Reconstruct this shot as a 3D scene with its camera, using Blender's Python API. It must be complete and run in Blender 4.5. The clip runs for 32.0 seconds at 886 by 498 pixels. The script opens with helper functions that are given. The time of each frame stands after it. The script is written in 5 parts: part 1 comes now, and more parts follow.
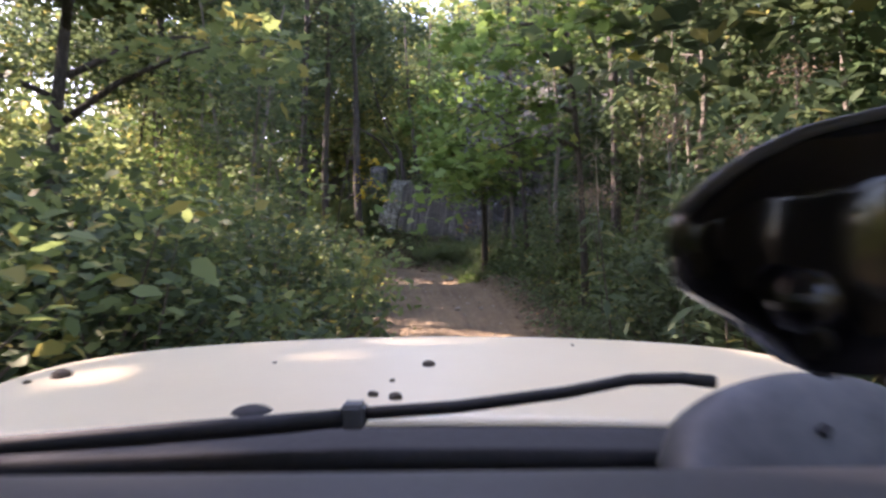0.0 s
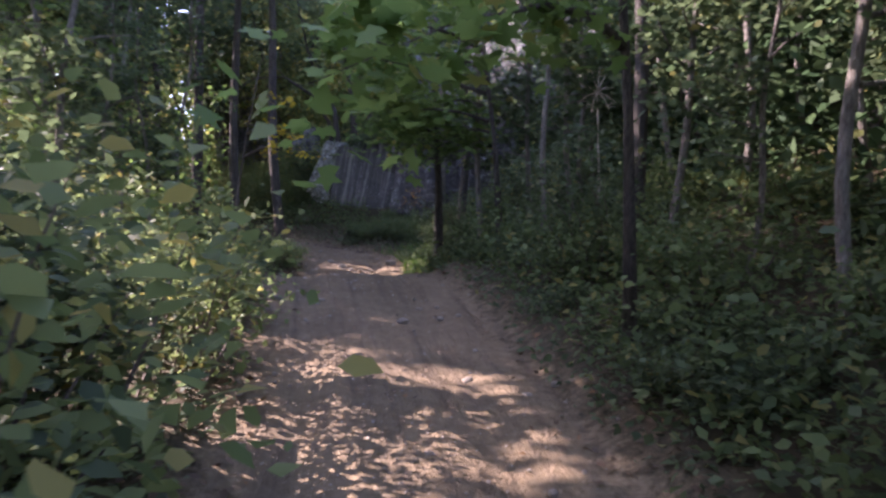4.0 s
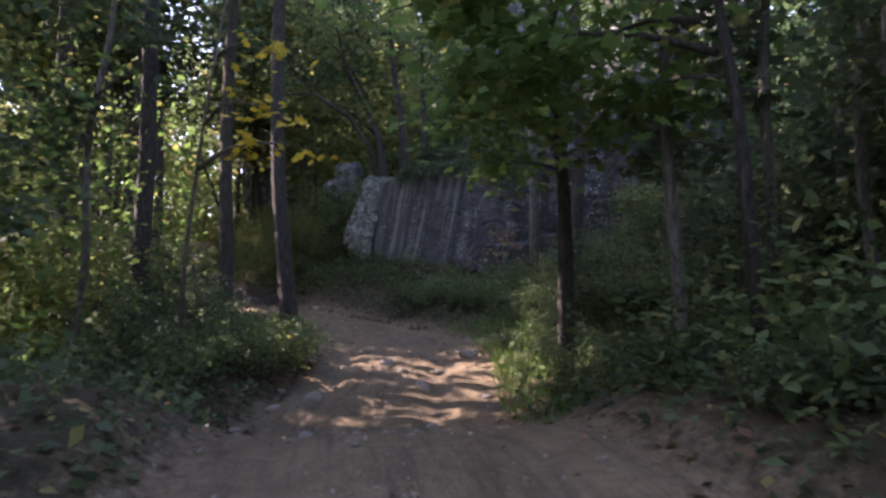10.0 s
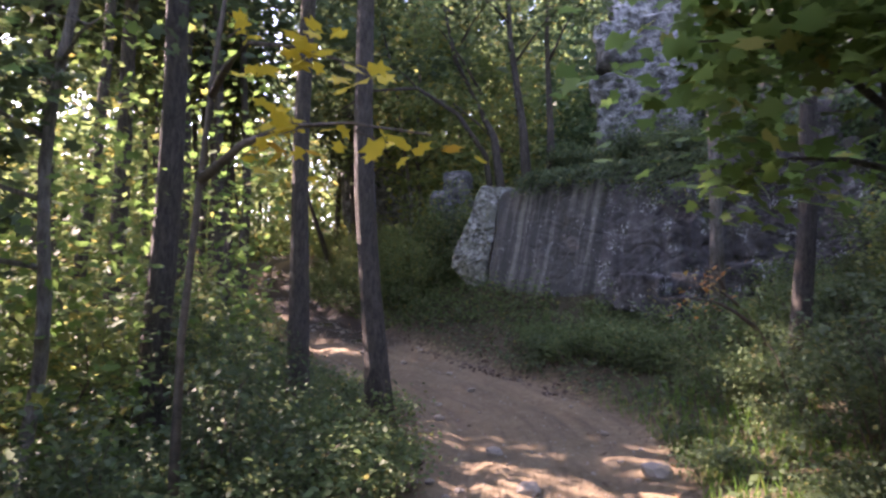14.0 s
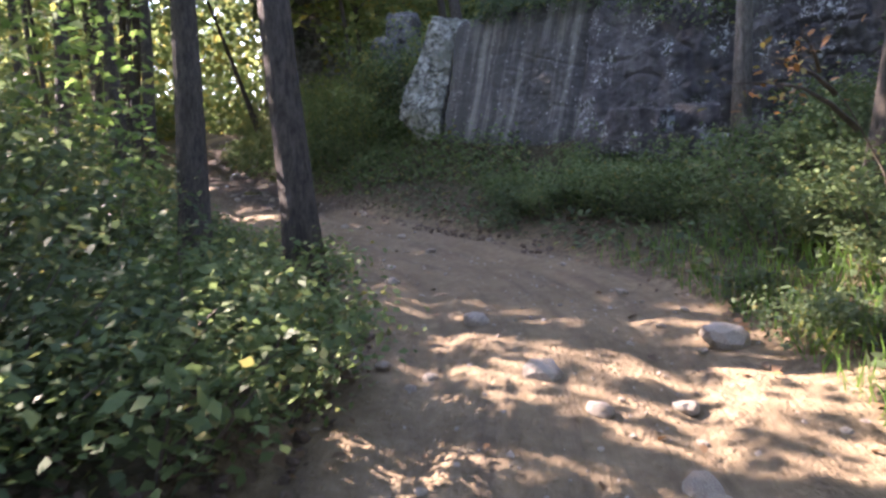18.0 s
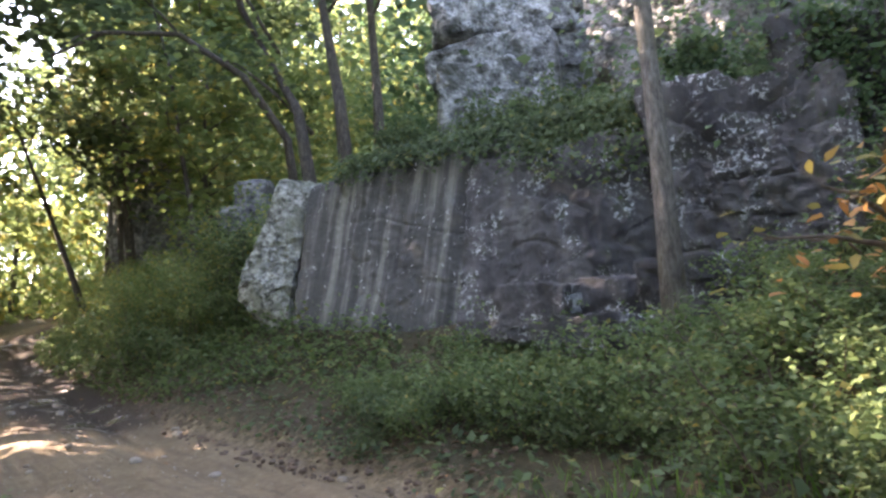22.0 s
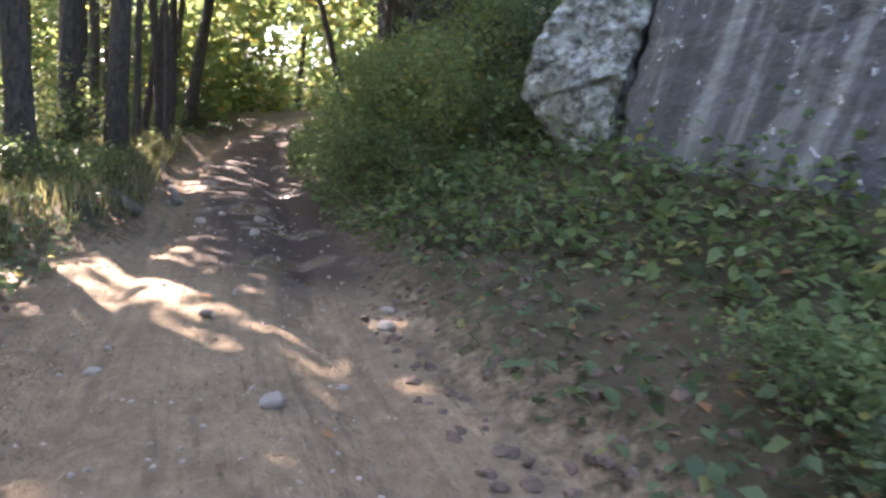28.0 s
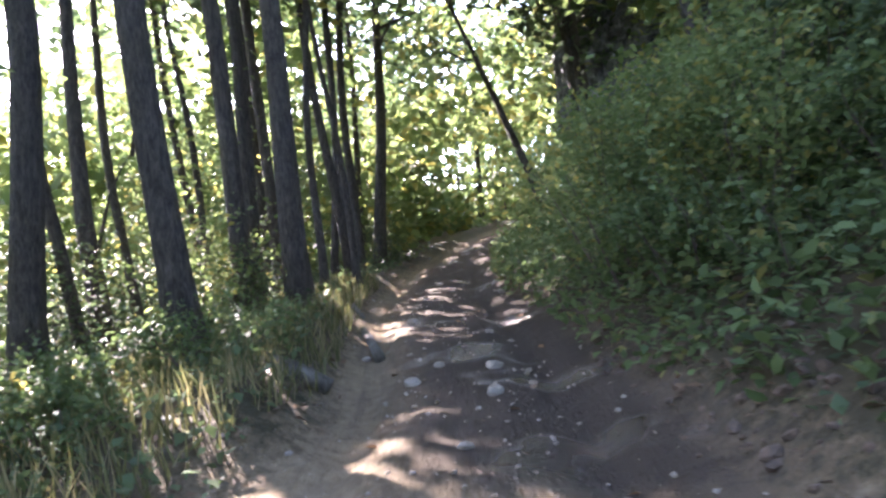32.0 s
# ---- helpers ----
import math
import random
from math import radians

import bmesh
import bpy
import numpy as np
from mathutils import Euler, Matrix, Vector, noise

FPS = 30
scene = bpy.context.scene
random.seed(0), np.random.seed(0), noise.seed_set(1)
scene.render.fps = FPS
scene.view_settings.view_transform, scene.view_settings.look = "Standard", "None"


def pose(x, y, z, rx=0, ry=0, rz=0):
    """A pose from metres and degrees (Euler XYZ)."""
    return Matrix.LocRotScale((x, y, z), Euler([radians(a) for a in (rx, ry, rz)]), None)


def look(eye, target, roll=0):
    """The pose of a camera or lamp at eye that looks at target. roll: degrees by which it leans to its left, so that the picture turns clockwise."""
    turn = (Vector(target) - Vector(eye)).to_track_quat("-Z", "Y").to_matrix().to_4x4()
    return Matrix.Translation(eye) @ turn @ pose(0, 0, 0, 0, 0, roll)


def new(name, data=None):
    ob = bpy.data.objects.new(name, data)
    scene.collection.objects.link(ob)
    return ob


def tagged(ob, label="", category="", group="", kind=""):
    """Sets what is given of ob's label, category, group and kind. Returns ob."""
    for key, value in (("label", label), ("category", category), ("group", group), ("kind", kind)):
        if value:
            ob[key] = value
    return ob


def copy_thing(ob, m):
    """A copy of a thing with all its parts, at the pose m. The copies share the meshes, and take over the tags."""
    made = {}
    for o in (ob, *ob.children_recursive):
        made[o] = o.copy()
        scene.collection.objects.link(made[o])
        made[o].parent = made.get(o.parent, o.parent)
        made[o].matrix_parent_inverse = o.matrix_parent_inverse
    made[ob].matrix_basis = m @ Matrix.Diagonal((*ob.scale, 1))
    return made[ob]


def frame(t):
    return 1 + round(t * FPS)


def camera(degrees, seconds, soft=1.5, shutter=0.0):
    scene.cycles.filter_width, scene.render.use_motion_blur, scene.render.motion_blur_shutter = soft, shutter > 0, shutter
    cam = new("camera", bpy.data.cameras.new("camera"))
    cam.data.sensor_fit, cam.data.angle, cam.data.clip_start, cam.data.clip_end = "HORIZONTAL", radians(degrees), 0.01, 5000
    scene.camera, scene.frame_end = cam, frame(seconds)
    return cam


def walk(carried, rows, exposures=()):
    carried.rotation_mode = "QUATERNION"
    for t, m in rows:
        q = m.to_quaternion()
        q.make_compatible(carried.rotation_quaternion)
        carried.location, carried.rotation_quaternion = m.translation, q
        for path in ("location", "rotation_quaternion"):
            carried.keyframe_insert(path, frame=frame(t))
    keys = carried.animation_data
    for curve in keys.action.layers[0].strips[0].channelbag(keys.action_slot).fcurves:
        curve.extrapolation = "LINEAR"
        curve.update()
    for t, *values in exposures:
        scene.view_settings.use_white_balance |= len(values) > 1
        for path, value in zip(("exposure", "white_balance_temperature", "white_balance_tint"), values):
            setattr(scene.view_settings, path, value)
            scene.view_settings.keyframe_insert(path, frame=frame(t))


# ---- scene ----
cam = camera(66.0, 32.0, soft=2.6, shutter=0.4)
PATH = [
    (0, (-0.152, -32.673, 1.057), (-0.002, -30.679, 1.05), -0.6),
    (0.5, (-0.142, -31.996, 1.069), (0.059, -30.006, 1.058), 0.4),
    (1, (-0.113, -31.349, 1.089), (0.128, -29.364, 1.076), 1.6),
    (1.5, (-0.072, -30.736, 1.089), (0.192, -28.754, 1.075), 2.3),
    (2, (-0.013, -30.122, 1.12), (0.255, -28.141, 1.062), 0.9),
    (2.5, (0.041, -29.504, 1.094), (0.323, -27.525, 1.032), 0.6),
    (3, (0.077, -28.875, 1.084), (0.388, -26.902, 0.979), 0.4),
    (3.5, (0.187, -28.337, 1.117), (0.496, -26.364, 1.018), 0.3),
    (5.5, (0.418, -25.653, 0.602), (0.787, -23.688, 0.601), 0.3),
    (6, (0.478, -25.031, 0.637), (0.857, -23.068, 0.641), 0.4),
    (6.5, (0.536, -24.434, 0.678), (0.923, -22.472, 0.69), 0.6),
    (7, (0.603, -23.838, 0.714), (0.989, -21.876, 0.725), 0.2),
    (7.5, (0.608, -23.24, 0.755), (0.98, -21.275, 0.779), 0.3),
    (8, (0.584, -22.652, 0.792), (0.924, -20.682, 0.845), 1.2),
    (8.5, (0.583, -22.126, 0.971), (0.861, -20.147, 1.054), 0.2),
    (9, (0.551, -21.553, 1.042), (0.782, -19.568, 1.123), -0.1),
    (9.5, (0.502, -21.022, 1.057), (0.707, -19.034, 1.138), 0.8),
    (10, (0.473, -20.495, 1.148), (0.644, -18.504, 1.234), -0.6),
    (10.5, (0.434, -19.979, 1.235), (0.585, -17.986, 1.286), -0.1),
    (11, (0.394, -19.491, 1.319), (0.533, -17.496, 1.379), 0.1),
    (11.5, (0.35, -18.963, 1.419), (0.465, -16.967, 1.474), -0.4),
    (12, (0.292, -18.405, 1.527), (0.331, -16.407, 1.582), -0.7),
    (12.5, (0.233, -17.866, 1.64), (0.194, -15.868, 1.721), -0.5),
    (13, (0.2, -17.5, 1.7), (0.101, -15.505, 1.797), -1.0),
    (13.5, (0.178, -17.186, 1.716), (0.055, -15.194, 1.842), -0.6),
    (14, (0.144, -16.724, 1.735), (0.012, -14.732, 1.85), -0.1),
    (14.5, (0.102, -16.204, 1.737), (-0.041, -14.211, 1.825), 0.7),
    (15, (0.081, -15.771, 1.625), (-0.055, -13.776, 1.583), -1.5),
    (15.5, (0.017, -15.458, 1.589), (-0.091, -13.467, 1.431), -2.1),
    (17.5, (-0.105, -14.538, 1.077), (-0.101, -12.559, 0.793), 1.3),
    (18, (-0.09, -14.174, 1.029), (-0.067, -12.185, 0.817), -1.3),
    (18.5, (-0.106, -13.748, 1.045), (-0.032, -11.755, 0.899), -0.5),
    (19, (-0.032, -13.404, 1.097), (0.1, -11.41, 1.009), -2.0),
    (19.5, (0.044, -13.084, 1.113), (0.229, -11.093, 1.094), -2.5),
    (20, (0.108, -12.732, 1.117), (0.374, -10.75, 1.171), -1.6),
    (20.5, (0.216, -12.411, 1.143), (0.52, -10.438, 1.262), -2.4),
    (21, (0.321, -12.057, 1.194), (0.648, -10.089, 1.343), -3.6),
    (21.5, (0.382, -11.746, 1.274), (0.755, -9.796, 1.519), -3.4),
    (22, (0.453, -11.428, 1.327), (0.833, -9.484, 1.606), -3.3),
    (22.5, (0.53, -11.086, 1.364), (0.931, -9.15, 1.663), -2.9),
    (23, (0.568, -10.731, 1.421), (0.974, -8.79, 1.684), -2.5),
    (23.5, (0.612, -10.33, 1.45), (0.994, -8.376, 1.646), -1.0),
    (24, (0.61, -9.95, 1.444), (0.981, -7.987, 1.542), 1.1),
    (24.5, (0.661, -9.454, 1.442), (1.003, -7.485, 1.503), 3.4),
    (26.5, (0.35, -7.554, 1.603), (0.342, -5.559, 1.456), 4.2),
    (27, (0.216, -7.073, 1.577), (0.088, -5.082, 1.43), 4.1),
    (27.5, (0.028, -6.616, 1.559), (-0.22, -4.639, 1.384), 4.2),
    (28, (-0.171, -6.155, 1.5), (-0.53, -4.201, 1.27), 5.6),
    (28.5, (-0.389, -5.765, 1.467), (-0.855, -3.836, 1.22), 5.4),
    (29, (-0.54, -5.381, 1.439), (-1.106, -3.485, 1.144), 4.0),
    (29.5, (-0.655, -5.028, 1.389), (-1.32, -3.184, 0.991), -1.6),
    (30, (-0.886, -4.723, 1.411), (-1.647, -2.906, 1.065), -0.5),
    (30.5, (-1.062, -4.403, 1.413), (-1.873, -2.598, 1.126), -1.1),
    (31, (-1.209, -4.08, 1.438), (-2.045, -2.272, 1.262), -1.3),
    (31.5, (-1.334, -3.823, 1.455), (-2.21, -2.025, 1.476), -2.7),
    (32, (-1.718, -3.528, 1.433), (-2.604, -1.737, 1.517), -6.2),
]
EXPOSURES = [(0.0, 3.15, 7200, 37), (1.0, 3.1, 6500, 43), (3.0, 2.75, 6300, 45), (6.0, 3.0, 6200, 33), (8.0, 2.8, 6200, 31), (10.0, 2.8, 6600, 37), (13.0, 3.45, 6900, 43), (15.0, 3.6, 6900, 41),
             (18.0, 3.8, 6700, 33), (20.0, 4.6, 6500, 29), (21.0, 4.5, 7100, 29), (22.0, 4.4, 7500, 28), (23.0, 4.4, 7600, 30), (24.0, 4.6, 7300, 32), (27.0, 4.6, 6900, 33), (28.0, 4.5, 6800, 31), (30.0, 4.05, 6400, 28), (32.0, 4.5, 6200, 29)]
walk(cam, [(t, look(eye, target, roll)) for t, eye, target, roll in PATH], [(t, stops, float(kelvin), float(tint)) for t, stops, kelvin, tint in EXPOSURES])

# world, sun and sky
SUN_AZ, SUN_EL = radians(-62.0), radians(36.0)      # direction towards the sun, from +y to the right
world = bpy.data.worlds.new("sky")
scene.world = world
world.use_nodes = True
wn = world.node_tree.nodes
sky = wn.new("ShaderNodeTexSky")
sky.sky_type, sky.sun_disc = "NISHITA", False
sky.sun_elevation, sky.sun_rotation = SUN_EL, SUN_AZ
wn["Background"].inputs["Strength"].default_value = 0.15
world.node_tree.links.new(sky.outputs[0], wn["Background"].inputs[0])
sun = new("sun", bpy.data.lights.new("sun", "SUN"))
sun.data.energy, sun.data.angle, sun.data.color = 3.6, radians(0.5), (1.0, 0.93, 0.82)
sun_dir = Vector((math.sin(SUN_AZ) * math.cos(SUN_EL), math.cos(SUN_AZ) * math.cos(SUN_EL), math.sin(SUN_EL)))
sun.matrix_world = look(sun_dir * 60, (0, 0, 0))


# materials
def mat(name, build):
    m = bpy.data.materials.new(name)
    m.use_nodes = True
    build(m.node_tree, m.node_tree.nodes["Principled BSDF"])
    return m


def node(nt, kind, inputs=(), **props):
    n = nt.nodes.new(kind)
    for k, v in props.items():
        setattr(n, k, v)
    for key, v in dict(inputs).items():
        if isinstance(v, bpy.types.NodeSocket):
            nt.links.new(v, n.inputs[key])
        else:
            n.inputs[key].default_value = v
    return n


def ramp(nt, fac, stops):
    r = node(nt, "ShaderNodeValToRGB", {0: fac})
    els = r.color_ramp.elements
    while len(els) < len(stops):
        els.new(0.5)
    for e, (p, c) in zip(els, stops):
        e.position, e.color = p, (*c, 1.0)
    return r.outputs[0]


def noise_at(nt, scale, detail=4.0, rough=0.6, vec=None, out=0):
    ins = {"Scale": scale, "Detail": detail, "Roughness": rough}
    if vec is None:
        vec = node(nt, "ShaderNodeTexCoord").outputs["Object"]
    ins["Vector"] = vec
    return node(nt, "ShaderNodeTexNoise", ins).outputs[out]


def bump(nt, bsdf, height, strength=0.5, distance=0.02):
    b = node(nt, "ShaderNodeBump", {"Strength": strength, "Distance": distance, "Height": height})
    nt.links.new(b.outputs[0], bsdf.inputs["Normal"])


def mix(nt, fac, a, b):
    n = node(nt, "ShaderNodeMix", data_type="RGBA")
    for s, v in ((n.inputs[0], fac), (n.inputs[6], a), (n.inputs[7], b)):
        if isinstance(v, bpy.types.NodeSocket):
            nt.links.new(v, s)
        else:
            s.default_value = v if isinstance(v, float) else (*v, 1.0)
    return n.outputs[2]


def simple(name, stops, scale, rough=0.8, bumps=0.4, dist=0.02, metal=0.0, scale2=None):
    def build(nt, b):
        n = noise_at(nt, scale)
        c = ramp(nt, n, stops)
        if scale2:
            c = mix(nt, 0.35, c, ramp(nt, noise_at(nt, scale2), stops))
        nt.links.new(c, b.inputs["Base Color"])
        b.inputs["Roughness"].default_value, b.inputs["Metallic"].default_value = rough, metal
        bump(nt, b, n, bumps, dist)
    return mat(name, build)


def leaf_mat(name, dark, light, turned, share=0.1, glow=0.5):
    """Leaves: each one its own tint, light shining through, a share of them turned."""
    def build(nt, b):
        geo = node(nt, "ShaderNodeNewGeometry")
        rnd = geo.outputs["Random Per Island"]
        c = ramp(nt, rnd, [(0.0, dark), (0.75 - share, light), (1.0 - share, light), (1.0 - share + 0.02, turned)])
        big = noise_at(nt, 0.35)
        c = mix(nt, 0.25, c, ramp(nt, big, [(0.35, dark), (0.65, light)]))
        nt.links.new(c, b.inputs["Base Color"])
        b.inputs["Roughness"].default_value = 0.58
        b.inputs["Specular IOR Level"].default_value = 0.25
        tr = node(nt, "ShaderNodeBsdfTranslucent", {0: c})
        ms = node(nt, "ShaderNodeMixShader", {0: glow})
        nt.links.new(b.outputs[0], ms.inputs[1])
        nt.links.new(tr.outputs[0], ms.inputs[2])
        nt.links.new(ms.outputs[0], nt.nodes["Material Output"].inputs[0])
    return mat(name, build)


M_LEAF = leaf_mat("leaf_green", (0.046, 0.072, 0.036), (0.120, 0.166, 0.074), (0.27, 0.25, 0.08), 0.06)
M_LEAF_DARK = leaf_mat("leaf_deep_green", (0.034, 0.072, 0.036), (0.100, 0.160, 0.070), (0.20, 0.20, 0.06), 0.04)
# yellowing leaves; the lighter colour also stands in for sun on foliage
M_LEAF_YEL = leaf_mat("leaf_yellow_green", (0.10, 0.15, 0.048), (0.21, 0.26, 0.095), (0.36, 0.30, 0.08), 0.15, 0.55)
# maple leaves, base colour raised to read as sunlit
M_LEAF_MAPLE = leaf_mat("leaf_maple", (0.085, 0.155, 0.040), (0.18, 0.28, 0.075), (0.32, 0.30, 0.08), 0.08, 0.55)
M_LEAF_BANK = leaf_mat("leaf_bank_green", (0.062, 0.102, 0.038), (0.155, 0.210, 0.078), (0.28, 0.25, 0.08), 0.08)
M_LEAF_GOLD = leaf_mat("leaf_gold", (0.50, 0.36, 0.03), (0.66, 0.50, 0.05), (0.50, 0.24, 0.03), 0.12, 0.45)
M_LEAF_RUST = leaf_mat("leaf_rust", (0.34, 0.14, 0.04), (0.46, 0.24, 0.08), (0.20, 0.22, 0.07), 0.3, 0.4)
M_LITTER = leaf_mat("dead_leaf", (0.05, 0.032, 0.018), (0.16, 0.095, 0.05), (0.26, 0.13, 0.05), 0.2, 0.1)
M_SEED = leaf_mat('seed_fluff', (0.13, 0.085, 0.05), (0.27, 0.19, 0.12), (0.34, 0.26, 0.17), 0.3, 0.3)


def build_bark(low, mid, high):
    """Furrowed bark: long plates, fine cracks, grey and mossy patches."""
    def build(nt, b):
        co = node(nt, "ShaderNodeTexCoord").outputs["Object"]
        lg = node(nt, "ShaderNodeMapping", {"Vector": co, "Scale": (1.0, 1.0, 0.30)}).outputs[0]
        n1, n2, n3 = noise_at(nt, 21.0, 6, 0.7, vec=lg), noise_at(nt, 48.0, 4, 0.7, vec=lg), noise_at(nt, 1.1, 4, 0.6, vec=co)
        c = mix(nt, 0.35, ramp(nt, n1, [(0.36, low), (0.50, mid), (0.68, high)]), ramp(nt, n2, [(0.35, low), (0.65, high)]))
        moss = node(nt, "ShaderNodeMapRange", {"Value": n3, "From Min": 0.52, "From Max": 0.70, "To Max": 0.55})
        c = mix(nt, moss.outputs[0], c, tuple(0.85 * v for v in (mid[0], mid[1] * 1.12, mid[2] * 0.8)))
        nt.links.new(c, b.inputs["Base Color"])
        b.inputs["Roughness"].default_value = 0.92
        bump(nt, b, node(nt, "ShaderNodeMath", {0: n1, 1: n2}, operation="ADD").outputs[0], 1.0, 0.035)
    return build


M_BARK = mat("bark", build_bark((0.015, 0.012, 0.009), (0.055, 0.044, 0.034), (0.125, 0.108, 0.086)))
M_BARK_PALE = mat("bark_pale", build_bark((0.05, 0.042, 0.034), (0.15, 0.13, 0.105), (0.29, 0.265, 0.225)))
# dead twigs, the sun on them put into a pale colour
M_DEADWOOD = simple("sunlit_deadwood", [(0.3, (0.34, 0.27, 0.20)), (0.7, (0.55, 0.47, 0.38))], 22.0, 0.85)
M_TWIG = simple("twig", [(0.3, (0.05, 0.04, 0.03)), (0.7, (0.14, 0.11, 0.08))], 20.0, 0.9)


def build_ground(nt, b):
    at = node(nt, "ShaderNodeAttribute", attribute_name="track")
    track = at.outputs["Fac"]
    p = node(nt, "ShaderNodeTexCoord").outputs["Object"]
    n1, n2, n3 = noise_at(nt, 1.3, 6, vec=p), noise_at(nt, 9.0, 6, 0.7, vec=p), noise_at(nt, 45.0, 3, 0.7, vec=p)
    dirt = mix(nt, 0.5, ramp(nt, n1, [(0.3, (0.120, 0.084, 0.050)), (0.7, (0.235, 0.172, 0.102))]),
               ramp(nt, n2, [(0.3, (0.10, 0.070, 0.042)), (0.55, (0.21, 0.155, 0.092)), (0.75, (0.32, 0.25, 0.165))]))
    floor = mix(nt, 0.5, ramp(nt, n2, [(0.3, (0.030, 0.022, 0.014)), (0.7, (0.11, 0.078, 0.045))]),
                ramp(nt, n1, [(0.35, (0.025, 0.035, 0.012)), (0.65, (0.075, 0.060, 0.032))]))
    edge = node(nt, "ShaderNodeMath", {0: track, 1: n2}, operation="ADD")
    f = node(nt, "ShaderNodeMapRange", {"Value": edge.outputs[0], "From Min": 0.8, "From Max": 1.1})
    c = mix(nt, f.outputs[0], floor, dirt)
    nt.links.new(c, b.inputs["Base Color"])
    wet = node(nt, "ShaderNodeAttribute", attribute_name="wet").outputs["Fac"]
    lane = node(nt, "ShaderNodeCombineXYZ", {0: node(nt, "ShaderNodeAttribute", attribute_name="across").outputs["Fac"], 1: node(nt, "ShaderNodeMath", {0: node(nt, "ShaderNodeSeparateXYZ", {0: p}).outputs[1], 1: 0.07}, operation="MULTIPLY").outputs[0]})
    n4 = noise_at(nt, 7.0, 6, 0.62, vec=lane.outputs[0])
    worn = node(nt, "ShaderNodeMapRange", {"Value": n4, "From Min": 0.5, "From Max": 0.68, "To Max": 0.6})
    worn = node(nt, "ShaderNodeMath", {0: worn.outputs[0], 1: f.outputs[0]}, operation="MULTIPLY").outputs[0]
    c = mix(nt, worn, c, (0.075, 0.056, 0.040))
    dark = mix(nt, wet, c, mix(nt, 0.92, c, (0.034, 0.024, 0.017)))
    nt.links.new(dark, b.inputs["Base Color"])
    pool = node(nt, "ShaderNodeMapRange", {"Value": noise_at(nt, 0.9, 3, 0.5, vec=p), "From Min": 0.56, "From Max": 0.64})
    pool = node(nt, "ShaderNodeMath", {0: pool.outputs[0], 1: wet}, operation="MULTIPLY").outputs[0]
    rg = node(nt, "ShaderNodeMapRange", {"Value": pool, "From Min": 0.3, "To Min": 0.9, "To Max": 0.26})
    b.inputs["Specular IOR Level"].default_value = 0.22
    nt.links.new(rg.outputs[0], b.inputs["Roughness"])
    v = node(nt, "ShaderNodeTexVoronoi", {"Vector": p, "Scale": 16.0})
    grit = node(nt, "ShaderNodeMapRange", {"Value": v.outputs[0], "From Min": 0.05, "From Max": 0.4, "To Min": 0.6, "To Max": 0.0})
    h = node(nt, "ShaderNodeMath", {0: n2, 1: n3}, operation="ADD")
    h2 = node(nt, "ShaderNodeMath", {0: h.outputs[0], 1: grit.outputs[0]}, operation="ADD")
    h2 = node(nt, "ShaderNodeMath", {0: n4, 1: 2.0, 2: h2.outputs[0]}, operation="MULTIPLY_ADD")
    bump(nt, b, h2.outputs[0], 0.75, 0.03)


M_GROUND = mat("earth", build_ground)


def build_streaked(nt, b):
    """Dark rock face with long pale drip streaks, lichen spots and rust."""
    co = node(nt, "ShaderNodeTexCoord").outputs["Object"]
    st = node(nt, "ShaderNodeMapping", {"Vector": co, "Rotation": (0, 0, radians(42))})
    st = node(nt, "ShaderNodeMapping", {"Vector": st.outputs[0], "Rotation": (0, radians(-10), 0)})
    st = node(nt, "ShaderNodeMapping", {"Vector": st.outputs[0], "Scale": (3.8, 1.8, 0.20)})
    n2 = noise_at(nt, 2.6, 6, 0.65, vec=co)
    n3 = noise_at(nt, 11.0, 5, 0.7, vec=co)
    n1 = node(nt, "ShaderNodeMath", {0: noise_at(nt, 1.0, 5, 0.62, vec=st.outputs[0]), 1: 0.86}, operation="MULTIPLY")
    n1 = node(nt, "ShaderNodeMath", {0: node(nt, "ShaderNodeMath", {0: n2, 1: 0.14}, operation="MULTIPLY").outputs[0], 1: n1.outputs[0]}, operation="ADD").outputs[0]
    c = ramp(nt, n1, [(0.36, (0.030, 0.029, 0.028)), (0.49, (0.062, 0.060, 0.055)), (0.60, (0.175, 0.170, 0.148))])
    c = mix(nt, node(nt, "ShaderNodeMapRange", {"Value": n2, "From Min": 0.58, "From Max": 0.72, "To Max": 0.5}).outputs[0], c, (0.10, 0.085, 0.055))
    spot = node(nt, "ShaderNodeMapRange", {"Value": n3, "From Min": 0.62, "From Max": 0.66})
    c = mix(nt, spot.outputs[0], c, (0.36, 0.36, 0.345))
    nt.links.new(c, b.inputs["Base Color"])
    b.inputs["Roughness"].default_value = 0.75
    bump(nt, b, node(nt, "ShaderNodeMath", {0: n2, 1: n3}, operation="ADD").outputs[0], 0.6, 0.05)


